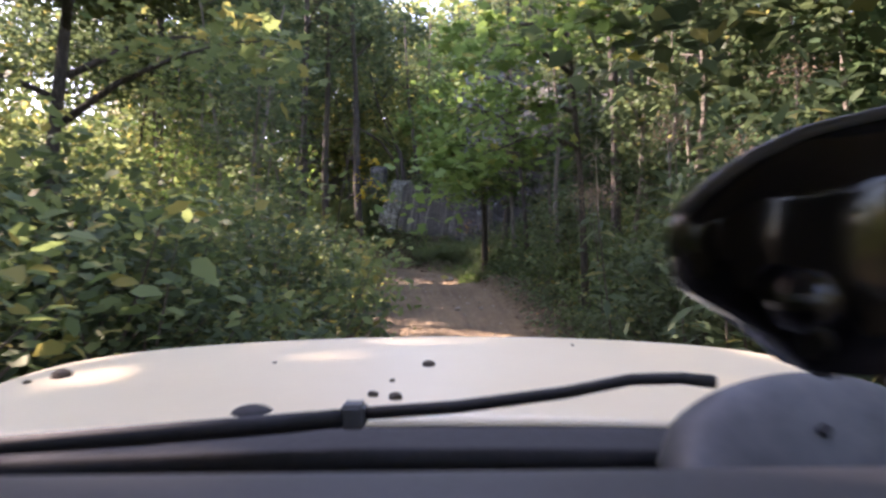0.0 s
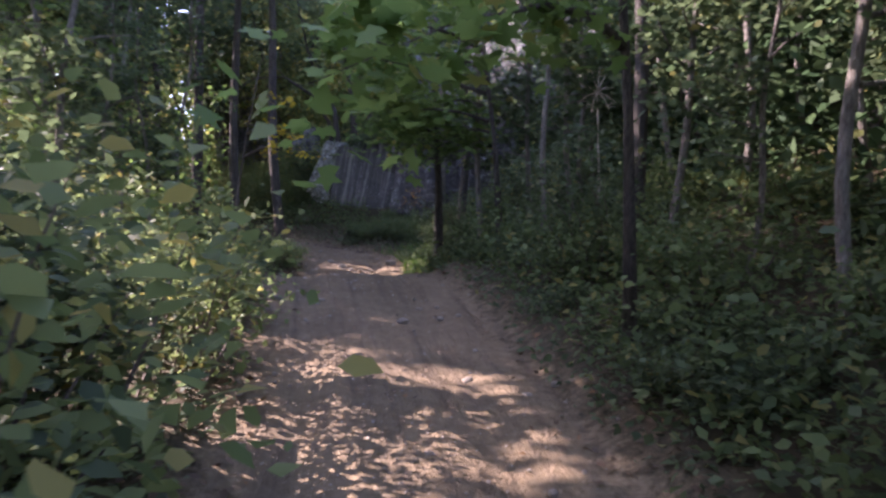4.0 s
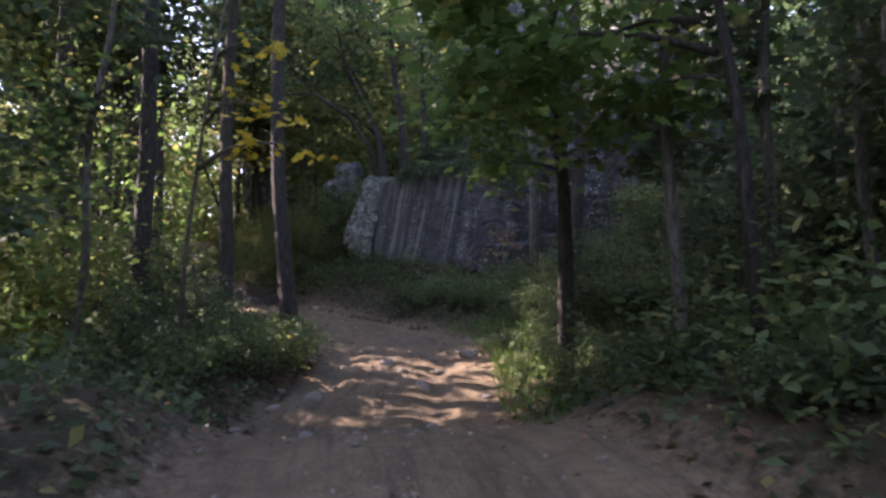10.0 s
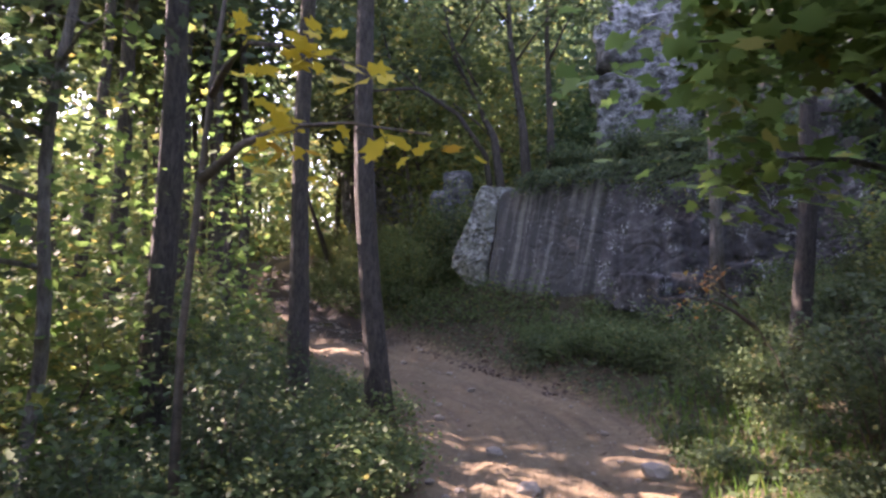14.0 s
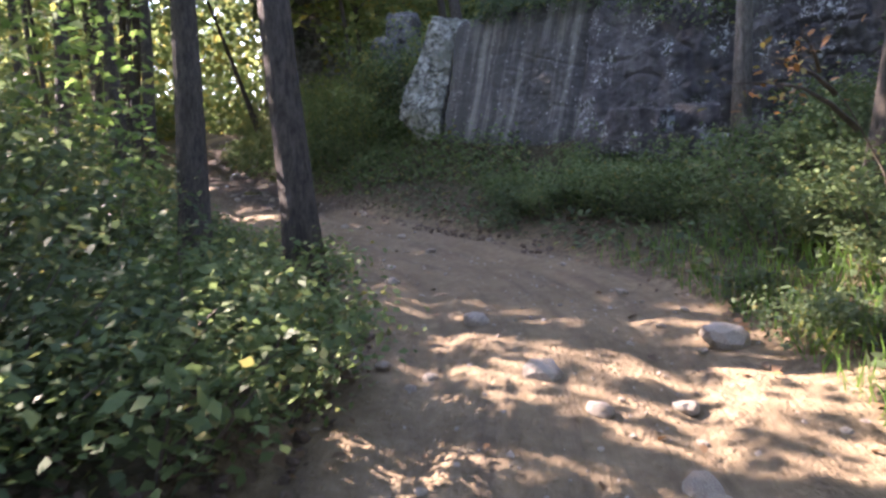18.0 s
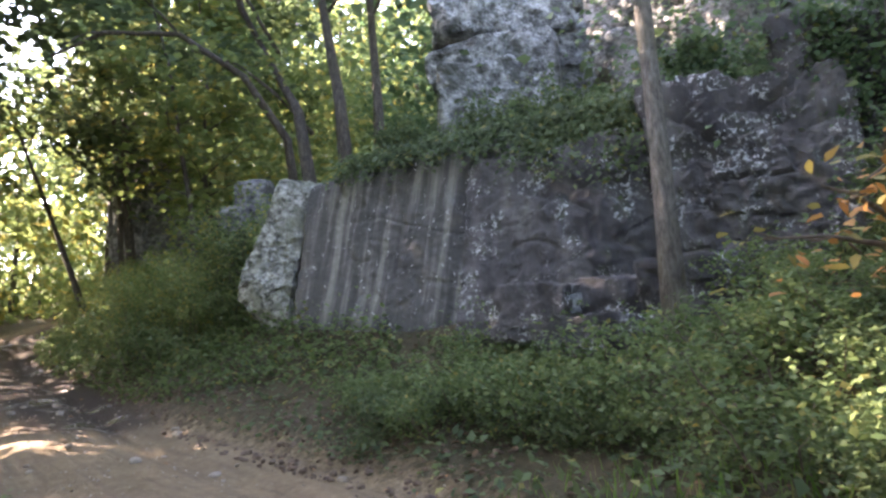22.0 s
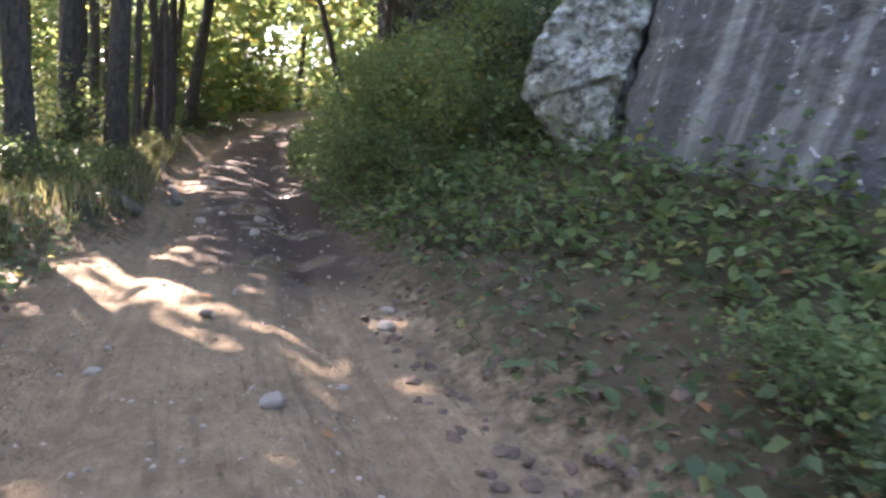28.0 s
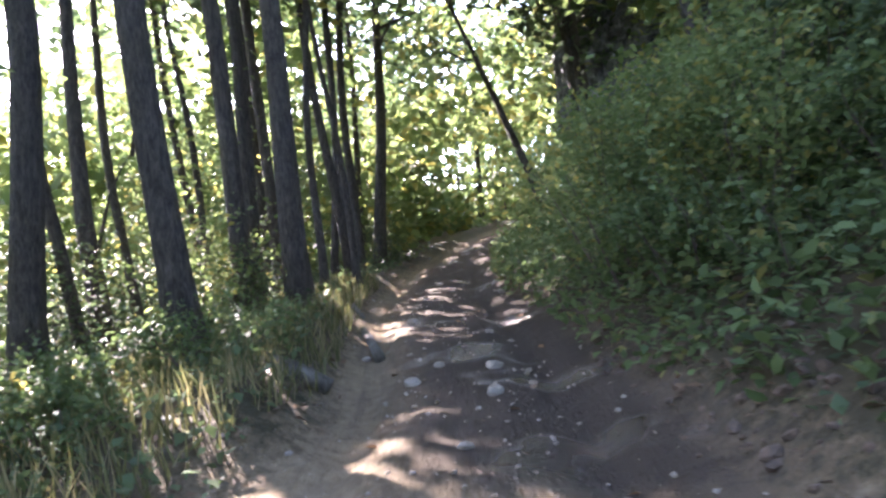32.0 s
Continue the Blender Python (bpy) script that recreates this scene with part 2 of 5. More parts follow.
def build_lichen(low, high, spots, grain=8.0):
    def build(nt, b):
        co = node(nt, "ShaderNodeTexCoord").outputs["Object"]
        n2, n3 = noise_at(nt, 1.7, 6, 0.65, vec=co), noise_at(nt, grain, 9, 0.76, vec=co)
        v = node(nt, "ShaderNodeTexVoronoi", {"Vector": co, "Scale": 14.0})
        c = ramp(nt, n3, [(0.38, (0.035, 0.035, 0.030)), (0.47, low), (0.60, high)])
        c = mix(nt, node(nt, "ShaderNodeMapRange", {"Value": n2, "From Min": 0.5, "From Max": 0.62}).outputs[0], c, spots)
        nt.links.new(c, b.inputs["Base Color"])
        b.inputs["Roughness"].default_value = 0.9
        hh = node(nt, "ShaderNodeMath", {0: n3, 1: v.outputs[0]}, operation="ADD")
        bump(nt, b, hh.outputs[0], 0.8, 0.05)
    return build


M_STREAK = mat("streaked_rock", build_streaked)
M_LICHEN = mat("lichen_rock", build_lichen((0.135, 0.135, 0.11), (0.40, 0.40, 0.35), (0.18, 0.185, 0.14)))
M_PALE = mat("pale_rock", build_lichen((0.11, 0.115, 0.11), (0.33, 0.34, 0.33), (0.065, 0.07, 0.06), 2.6))


def build_spotted(nt, b):
    """Dark rock with streaks and clusters of white lichen."""
    co = node(nt, "ShaderNodeTexCoord").outputs["Object"]
    st = node(nt, "ShaderNodeMapping", {"Vector": co, "Scale": (2.6, 2.6, 0.5)})
    n1, n2, n3, n4 = noise_at(nt, 1.0, 4, 0.6, vec=st.outputs[0]), noise_at(nt, 1.6, 4, 0.65, vec=co), noise_at(nt, 17.0, 8, 0.72, vec=co), noise_at(nt, 3.2, 6, 0.7, vec=co)
    c = ramp(nt, n1, [(0.34, (0.034, 0.032, 0.033)), (0.52, (0.070, 0.066, 0.064)), (0.70, (0.135, 0.130, 0.118))])
    c = mix(nt, node(nt, "ShaderNodeMapRange", {"Value": n4, "From Min": 0.55, "From Max": 0.68, "To Max": 0.7}).outputs[0], c, (0.045, 0.060, 0.026))
    near = node(nt, "ShaderNodeMapRange", {"Value": n2, "From Min": 0.50, "From Max": 0.60})
    dots = node(nt, "ShaderNodeMapRange", {"Value": n3, "From Min": 0.53, "From Max": 0.58})
    sp = node(nt, "ShaderNodeMath", {0: near.outputs[0], 1: dots.outputs[0]}, operation="MULTIPLY")
    c = mix(nt, sp.outputs[0], c, (0.46, 0.47, 0.46))
    nt.links.new(c, b.inputs["Base Color"])
    b.inputs["Roughness"].default_value = 0.85
    bump(nt, b, node(nt, "ShaderNodeMath", {0: n3, 1: n4}, operation="ADD").outputs[0], 0.9, 0.06)


M_SPOTTED = mat("spotted_rock", build_spotted)
M_ROCK = mat("grey_rock", build_lichen((0.10, 0.10, 0.098), (0.26, 0.26, 0.255), (0.085, 0.085, 0.075), 3.0))
M_STONE = simple("road_stone", [(0.3, (0.18, 0.145, 0.11)), (0.7, (0.36, 0.31, 0.25))], 12.0, 0.9, 0.6)


# mesh helpers
def obj(name, bm, material, parent=None, label="", smooth=False):
    me = bpy.data.meshes.new(name)
    bm.to_mesh(me)
    bm.free()
    me.materials.append(material)
    if smooth:
        me.polygons.foreach_set("use_smooth", [True] * len(me.polygons))
    ob = new(name, me)
    if parent:
        ob.parent = parent
    if label:
        ob["label"] = label
    return ob


part = obj


def raw(name, verts, faces, material, parent=None, smooth=False):
    me = bpy.data.meshes.new(name)
    me.from_pydata([tuple(v) for v in verts], [], [tuple(f) for f in faces])
    me.materials.append(material)
    if smooth:
        me.polygons.foreach_set("use_smooth", [True] * len(me.polygons))
    ob = new(name, me)
    if parent:
        ob.parent = parent
    return ob


def tube_data(points, radii, sides=8, rng=None, wob=0.0):
    """Verts and faces of a bent, tapered limb."""
    verts, faces = [], []
    pts = [Vector(p) for p in points]
    for i, p in enumerate(pts):
        d = (pts[min(i + 1, len(pts) - 1)] - pts[max(i - 1, 0)]).normalized()
        a = d.orthogonal().normalized() if abs(d.z) < 0.95 else Vector((1, 0, 0)).cross(d).normalized()
        b = d.cross(a)
        for k in range(sides):
            t = 2 * math.pi * k / sides
            r = radii[i] * (1 + (rng.uniform(-wob, wob) if rng else 0))
            verts.append(p + (a * math.cos(t) + b * math.sin(t)) * r)
        if i:
            o = (i - 1) * sides
            faces += [(o + k, o + (k + 1) % sides, o + sides + (k + 1) % sides, o + sides + k) for k in range(sides)]
    faces.append(tuple(reversed(range(sides))))
    faces.append(tuple(range(len(verts) - sides, len(verts))))
    return verts, faces


def merge(blocks):
    verts, faces = [], []
    for v, f in blocks:
        o = len(verts)
        verts += v
        faces += [tuple(i + o for i in q) for q in f]
    return verts, faces


LEAF_OVAL = [(0, 0, 0), (0.30, 0.36, 0.05), (0.06, 1.0, -0.12), (-0.20, 0.76, 0.02), (-0.29, 0.33, 0.05)]
LEAF_LOBED = [(0, 0, 0), (0.42, 0.12, 0.04), (0.26, 0.42, 0.02), (0.55, 0.66, -0.03), (0.2, 0.68, 0.0), (0, 1.0, -0.10),
              (-0.2, 0.68, 0.0), (-0.55, 0.66, -0.03), (-0.26, 0.42, 0.02), (-0.42, 0.12, 0.04)]
LEAF_LONG = [(0, 0, 0), (0.14, 0.3, 0.04), (0.12, 0.65, 0.0), (0, 1.0, -0.16), (-0.12, 0.65, 0.0), (-0.14, 0.3, 0.04)]
LEAF_KITE = [(0, 0, 0), (0.33, 0.42, 0.06), (0, 1.0, -0.12), (-0.33, 0.42, 0.06)]
LEAF_BLADE = [(0.03, 0, 0), (0.022, 0.55, 0.02), (0, 1.0, -0.10), (-0.022, 0.55, 0.02), (-0.03, 0, 0)]


def leaves(shape, places, normals, sizes, rng, upright=False):
    """Single leaves at many places: numpy arrays of verts and a face list."""
    base = np.array(shape)
    n = len(places)
    up = np.array(normals, float)
    up /= np.linalg.norm(up, axis=1)[:, None] + 1e-9
    side = np.cross(up, np.array([[0, 0, 1.0]]) + rng.normal(0, 0.25, (n, 3)) if upright else rng.normal(size=(n, 3)))
    side /= np.linalg.norm(side, axis=1)[:, None] + 1e-9
    fwd = np.cross(up, side)
    if upright:
        fwd *= np.sign(fwd[:, 2:3])
    s = np.array(sizes)[:, None, None]
    v = np.array(places)[:, None, :] + s * (base[None, :, 0, None] * side[:, None] + base[None, :, 1, None] * fwd[:, None] + base[None, :, 2, None] * up[:, None])
    k = len(base)
    return v.reshape(-1, 3), [tuple(range(i * k, i * k + k)) for i in range(n)]


def leaf_mesh(name, verts, faces, material, parent=None):
    me = bpy.data.meshes.new(name)
    nv, k = len(verts), len(faces[0])
    me.vertices.add(nv)
    me.vertices.foreach_set("co", np.asarray(verts, np.float32).ravel())
    me.loops.add(nv)
    me.loops.foreach_set("vertex_index", np.arange(nv, dtype=np.int32))
    me.polygons.add(len(faces))
    me.polygons.foreach_set("loop_start", np.arange(0, nv, k, dtype=np.int32))
    me.polygons.foreach_set("loop_total", np.full(len(faces), k, np.int32))
    me.update(calc_edges=True)
    me.materials.append(material)
    ob = new(name, me)
    if parent:
        ob.parent = parent
    return ob


# the lie of the land
ROAD = [(1.5, -60.0, -0.9), (0.6, -40.0, -0.45), (0.25, -33.0, -0.38), (0.4, -30.0, -0.38), (0.6, -27.5, -0.5), (0.75, -25.0, -0.68), (0.85, -22.5, -0.55),
        (0.8, -20.0, -0.22), (0.7, -17.5, 0.16), (0.6, -15.9, 0.2), (0.45, -14.6, -0.22), (0.35, -13.3, -0.42), (0.55, -11.5, -0.2), (0.75, -9.5, -0.02),
        (0.6, -7.6, 0.02), (0.05, -6.2, 0.04), (-0.45, -5.2, 0.08), (-1.0, -4.2, 0.14), (-1.75, -3.1, 0.22), (-2.6, -1.6, 0.34), (-3.35, 0.0, 0.47), (-3.8, 1.0, 0.55),
        (-4.4, 2.0, 0.69), (-5.15, 3.4, 0.88), (-6.65, 6.0, 1.12), (-8.2, 9.4, 1.42), (-9.6, 13.0, 1.80), (-10.6, 18.0, 2.5), (-11.4, 24.0, 3.3), (-11.0, 34.0, 4.6), (-8.0, 90.0, 12.0)]
_ry = np.array([p[1] for p in ROAD])
_ys = np.linspace(-60, 90, 1501)


def _smooth(vals):
    v = np.interp(_ys, _ry, vals)
    k = np.hanning(31)
    return np.convolve(np.pad(v, 15, mode="edge"), k / k.sum(), "valid")


_rx, _rz = _smooth([p[0] for p in ROAD]), _smooth([p[2] for p in ROAD])


def road_x(y):
    return np.interp(y, _ys, _rx)


def road_z(y):
    return np.interp(y, _ys, _rz)


_slope = np.convolve(np.pad(np.gradient(_rx, _ys), 20, mode="edge"), np.hanning(41) / np.hanning(41).sum(), "valid")
FACE = (Vector((0.55, -0.6)), Vector((0.745, -0.667)))     # foot of the rock face and its run


def half_right(y):
    """Half the width of the track, to its right and to its left, where it widens into a bare pull-out."""
    return np.interp(y, [-8, -3, 0, 14], [1.35, 1.35, 1.12, 0.95])


def half_left(y):
    return np.interp(y, [-8, -5, -3.5, -1.6, -0.2, 14], [1.35, 1.5, 2.1, 1.9, 1.12, 0.95])


def hillside(x, y):
    """Height over the road of the bank and slope beside it, and the distance from the middle of the track (numpy)."""
    d = (x - road_x(y)) / np.sqrt(1 + np.interp(y, _ys, _slope) ** 2)
    right = np.clip(d - half_right(y), 0, None)
    left = np.clip(-d - half_left(y), 0, None)
    near = np.interp(y, [-60, -28, -22, -14, -10, -6, -3, -1, 0, 10, 40], [0.06, 0.10, 0.28, 0.22, 0.26, 0.36, 0.34, 0.5, 0.62, 0.50, 0.35])
    rise = np.minimum(right, 2.6) * near + np.clip(right - 2.6, 0, 24) * np.interp(y, [-40, -26, -18, -5, 20], [0.25, 0.45, 0.5, 0.45, 0.45])
    fall = -np.minimum(left, 14) * np.interp(y, [-60, -20, -10, 0, 20], [0.0, 0.0, 0.03, 0.06, 0.05]) + np.clip(left - 22, 0, 60) * 0.25
    verge = 0.10 * np.clip(right + left, 0, 0.4) / 0.4 + 0.22 * np.clip(left, 0, 0.7) / 0.7 * np.interp(y, [-20, -16, -12, -9], [0, 1, 1, 0]) + 0.28 * np.clip(left, 0, 0.5) / 0.5 * np.interp(y, [-1.2, -0.2, 8, 12], [0, 1, 1, 0.3])
    return rise + fall + verge, d


def land(x, y):
    x, y = np.atleast_1d(np.asarray(x, float)), np.atleast_1d(np.asarray(y, float))
    h, d = hillside(x, y)
    z = road_z(y) + h
    amp = np.clip((np.abs(d) - 1.2) / 2.5, 0, 1)
    z = z + amp * (0.10 * np.sin(x * 1.3 + 1.7 * np.sin(y * 0.7)) * np.cos(y * 1.1 + x * 0.3) + 0.2 * np.sin(x * 0.31 + 2) * np.sin(y * 0.27))
    inside = np.clip(1.9 - np.abs(d), 0, 1)
    rut = np.exp(-((np.abs(d + 0.1) - 0.72) / 0.17) ** 2)
    z = z - inside * rut * np.interp(y, [-30, -4, -1, 14], [0.06, 0.07, 0.11, 0.09])
    # the terrace on top of the rock face
    px, py = x - FACE[0].x, y - FACE[0].y
    along = px * FACE[1].x + py * FACE[1].y
    behind = px * -FACE[1].y + py * FACE[1].x
    gate = np.clip((along + 0.5) / 0.6, 0, 1) * np.clip((9.0 - along) / 3.0, 0, 1) * np.clip((behind - 0.7) / 0.5, 0, 1)
    shelf = 3.95 + 0.50 * np.clip(behind - 0.6, 0, 6) - 0.05 * along
    return np.where(shelf > z, z + (shelf - z) * gate, z)


def land_at(x, y):
    return float(land(x, y)[0])


def make_ground():
    def axis(lo, a, b, hi, fine, grow):
        mid = list(np.arange(a, b, fine))
        out, s, v = [], fine, b
        while v < hi:
            out.append(v)
            s *= grow
            v += s
        out.append(hi)
        low, s, v = [], fine, a - fine
        while v > lo:
            low.append(v)
            s *= grow
            v -= s
        low.append(lo)
        return np.array(low[::-1] + mid + out)
    xs, ys = axis(-700, -9, 8, 700, 0.14, 1.12), axis(-700, -32, 16, 900, 0.14, 1.12)
    gx, gy = np.meshgrid(xs, ys)
    x, y = gx.ravel(), gy.ravel()
    yc, xc = np.clip(y, -60, 90), np.clip(x, -90, 90)
    z = land(xc, yc)
    jit = np.array([noise.noise((a * 0.9, b * 0.9, 0.0)) * 0.04 + noise.noise((a * 3.9, b * 3.9, 7.0)) * 0.016 + noise.noise((a * 9.5, b * 9.5, 3.0)) * 0.014 if -20 < a < 20 and -40 < b < 40 else 0.0 for a, b in zip(x, y)])
    z = z + jit
    n = len(xs)
    faces = [(j * n + i, j * n + i + 1, (j + 1) * n + i + 1, (j + 1) * n + i) for j in range(len(ys) - 1) for i in range(n - 1)]
    ob = raw("ground", np.c_[x, y, z], faces, M_GROUND, smooth=True)
    _, d = hillside(xc, yc)
    track = np.clip(1.45 - 0.9 * np.where(d > 0, d / half_right(yc), -d / half_left(yc)), 0, 1)
    a = ob.data.attributes.new("track", "FLOAT", "POINT")
    a.data.foreach_set("value", track)
    wet = np.clip((1.15 - np.abs(d - 0.35)) / 0.5, 0, 1) * np.interp(yc, [-1.1, -0.3, 20, 30], [0, 1, 1, 0])
    a = ob.data.attributes.new("across", "FLOAT", "POINT")
    a.data.foreach_set("value", np.clip(d, -20, 20))
    a = ob.data.attributes.new("wet", "FLOAT", "POINT")
    a.data.foreach_set("value", wet)
    return tagged(ob, "rutted brown dirt track and leaf-littered forest floor", "ground", kind="structure")


make_ground()


# rocks
def rock_mesh(name, planes, material, rng, fine=5, rough=0.08, soft=14.0, parent=None, label=""):
    """A broken block: the common inside of some planes (normal, distance) with worn edges, pits and layers."""
    bm = bmesh.new()
    bmesh.ops.create_icosphere(bm, subdivisions=fine, radius=1.0)
    off = Vector((rng.uniform(0, 50), rng.uniform(0, 50), rng.uniform(0, 50)))
    ns = np.array([Vector(n).normalized() for n, _ in planes])
    hs = np.array([h for _, h in planes])
    dirs = np.array([v.co.normalized() for v in bm.verts])
    inv = np.clip(dirs @ ns.T, 1e-3, None) / hs
    rad = 1.0 / (np.sum(inv ** soft, axis=1) ** (1.0 / soft))
    for v, d, r in zip(bm.verts, dirs, rad):
        p = Vector(d) * r
        q = p + off
        k = noise.noise(q * 0.8) * 0.9 + (0.35 - 1.5 * abs(noise.noise(q * 1.9))) * 0.55 + (0.3 - 1.5 * abs(noise.noise(q * 4.6))) * 0.42 + noise.noise(q * 11.0) * 0.28
        crack = max(0.0, 0.09 - abs(noise.noise(Vector((q.x * 1.1, q.y * 1.1, q.z * 2.4))))) * 5.0
        v.co = p + Vector(d) * (k - crack) * rough
    return obj(name, bm, material, parent, label)


def turned(n, turn):
    c, s_ = math.cos(radians(turn)), math.sin(radians(turn))
    return (n[0] * c - n[1] * s_, n[0] * s_ + n[1] * c, n[2])


def slab_planes(size, turn, rng, tilt=0.12):
    out = []
    for axis in range(3):
        for sg in (-1, 1):
            n = [rng.uniform(-tilt, tilt) for _ in range(3)]
            n[axis] = sg
            out.append((turned(n, turn), size[axis] / 2 * rng.uniform(0.9, 1.08)))
    for _ in range(3):
        n = (rng.choice([-1, 1]) * rng.uniform(0.5, 1), rng.choice([-1, 1]) * rng.uniform(0.5, 1), rng.uniform(-0.7, 0.7))
        out.append((turned(n, turn), sum(size) / 3 * rng.uniform(0.58, 0.75)))
    return out


def outcrop(name, centre, slabs, material, rng, label, fine=4, rough=0.09):
    """A rock mass of several slabs: (offset, size, turn), each a part of its own."""
    holder = new(name)
    holder.location = centre
    for o, size, turn in slabs:
        ob = rock_mesh("slab", slab_planes([1.22 * v for v in size], turn, rng), material, rng, fine, rough, 26.0, holder)
        ob.location = o
    return tagged(holder, label, "rock", ROCKS)


rng0 = random.Random(7)
ROCKS = "rocks of the bluff"
RT, UP, CM = Vector((0.978, -0.208, 0)), Vector((0, 0, 1)), Vector((-0.208, -0.978, 0))     # right, up and outward as the block stands to the track


def rv(r, z, c=0.0):
    return tuple(RT * r + UP * z + CM * c)


ob = rock_mesh("boulder", [(rv(-0.93, 0.365, 0.1), 0.46), (rv(0.976, -0.215, 0.05), 0.46), (rv(0.1, 1, 0.1), 1.36), (rv(-0.81, -0.59, 0.1), 0.90), (rv(0.0, -1, 0.1), 1.22),
                           (rv(-0.1, 0.05, 1), 0.66), (rv(0.1, 0, -1), 0.7), (rv(0.5, 0.1, 1.0), 0.80), (rv(-0.5, -0.5, 0.9), 0.85)], M_LICHEN, rng0, 6, 0.135, 30.0)
ob.location = (-0.02, 0.72, 2.92)
tagged(ob, "pale lichen-covered boulder leaning over the bank", "boulder", ROCKS)
FU, FN = (0.745, -0.667, 0.0), (-0.667, -0.745, 0.0)
ob = rock_mesh("cliff", [((FN[0], FN[1], 0.10), 0.86), ((FN[0] + 0.25, FN[1] - 0.2, 0.0), 1.0), ((FU[0], FU[1], 0.15), 1.75), ((-FU[0], -FU[1], 0.1), 2.1), ((-0.03, 0.1, 1), 1.44),
                         ((FN[0] * 0.5, FN[1] * 0.5, -1), 2.2), ((FN[0], FN[1], -0.9), 2.15), ((0.667, 0.745, 0), 1.6), ((FN[0] * 0.6, FN[1] * 0.6, 1), 1.62)], M_STREAK, rng0, 6, 0.055, 22.0)
ob.location = (2.36, -0.88, 2.80)
tagged(ob, "dark rock face with long pale drip streaks", "cliff", ROCKS)
ob = rock_mesh("cliff", [((FN[0], FN[1], 0.16), 0.72), ((FN[0] + 0.5, FN[1] - 0.35, 0.05), 0.86), ((FU[0], FU[1], 0.2), 1.35), ((-FU[0], -FU[1], 0.1), 1.5), ((0.02, 0.1, 1), 1.3),
                         ((FN[0] * 0.5, FN[1] * 0.5, -1), 1.6), ((FN[0], FN[1], -0.8), 1.5), ((0.667, 0.745, 0), 1.4), ((FN[0] * 0.7, FN[1] * 0.7, 1), 1.36)], M_SPOTTED, rng0, 6, 0.11, 18.0)
ob.location = (4.05, -2.85, 2.62)
tagged(ob, "broken dark rock face with white lichen patches", "cliff", ROCKS)
outcrop("side_cliff", (6.7, -4.0, 2.9), [((-0.5, 0.3, -0.2), (1.9, 1.8, 2.6), -42), ((0.8, -0.7, 0.1), (2.0, 1.8, 3.0), -36), ((0.3, 0.3, 1.0), (1.9, 1.6, 1.1), -48), ((-0.2, -0.2, -1.3), (2.4, 1.8, 1.2), -40)],
        M_SPOTTED, rng0, "dark rock face speckled with lichen behind the tall trunk", 6, 0.16)
outcrop("rock_shelf", (3.9, -4.0, 1.55), [((-0.75, 0.45, 0.1), (0.9, 0.6, 0.5), -48), ((0.1, 0.0, 0.15), (1.1, 0.7, 0.45), -36), ((0.7, -0.5, 0.25), (0.9, 0.8, 0.6), -30), ((-0.3, -0.1, -0.25), (1.2, 0.6, 0.4), -44)],
        M_SPOTTED, rng0, "broken grey rock shelf with white lichen patches", 5, 0.1)
outcrop("rock_ledge", (3.15, -3.6, 1.68), [((0, 0, 0), (0.9, 0.5, 0.2), -36), ((0.45, -0.2, -0.15), (0.5, 0.4, 0.22), -50)], M_PALE, rng0, "low pale rock ledge over a dark hollow")
outcrop("upper_cliff", (5.2, 2.9, 6.6), [((-0.9, -0.2, -0.5), (1.5, 2.2, 1.9), -12), ((0.3, -0.35, -0.3), (1.2, 2.2, 2.3), -26), ((1.3, -0.1, -0.5), (1.4, 2.2, 2.1), -18), ((-0.7, 0.05, 0.75), (1.9, 2.2, 0.8), -28), ((0.8, -0.1, 1.0), (2.0, 2.1, 0.9), -14),
                                          ((-0.2, 0.25, 1.9), (2.6, 2.2, 1.1), -22), ((0.5, 0.5, 3.1), (3.0, 2.0, 1.7), -16), ((1.9, 0.3, 0.6), (1.3, 2.0, 1.9), -34),
                                          ((0, 0, -1.5), (3.2, 2.2, 0.9), -20)], M_PALE, rng0, "pale weathered cliff blocks above the rock face", 5, 0.12)
outcrop("upper_cliff", (8.4, -0.9, 6.0), [((-1.1, 0.2, -0.8), (2.2, 2.6, 2.4), -40), ((0.9, -0.7, -0.9), (2.3, 2.6, 2.6), -35), ((-0.7, 0.4, 1.3), (2.6, 2.4, 2.0), -45), ((1.3, -0.6, 1.5), (2.2, 2.4, 2.2), -40)],
        M_ROCK, rng0, "dark weathered cliff hung with creepers", 5, 0.14)
for x, y, top, w in [(-0.9, 5.2, 5.3, 0.6), (-4.9, 15.0, 8.2, 1.5)]:
    g = land_at(x, y) - 0.3
    outcrop("outcrop", (x, y, g), [((0, 0, (top - g) * 0.30), (w * 1.5, w * 1.3, (top - g) * 0.65), 10 + 40 * x), ((0.1, 0.1, (top - g) * 0.74), (w, w * 1.1, (top - g) * 0.55), 30 * y),
                                    ((-0.6 * w, -0.1, (top - g) * 0.5), (w * 0.8, w, (top - g) * 0.5), -15)], M_ROCK, rng0, "weathered rock outcrop among the trees")


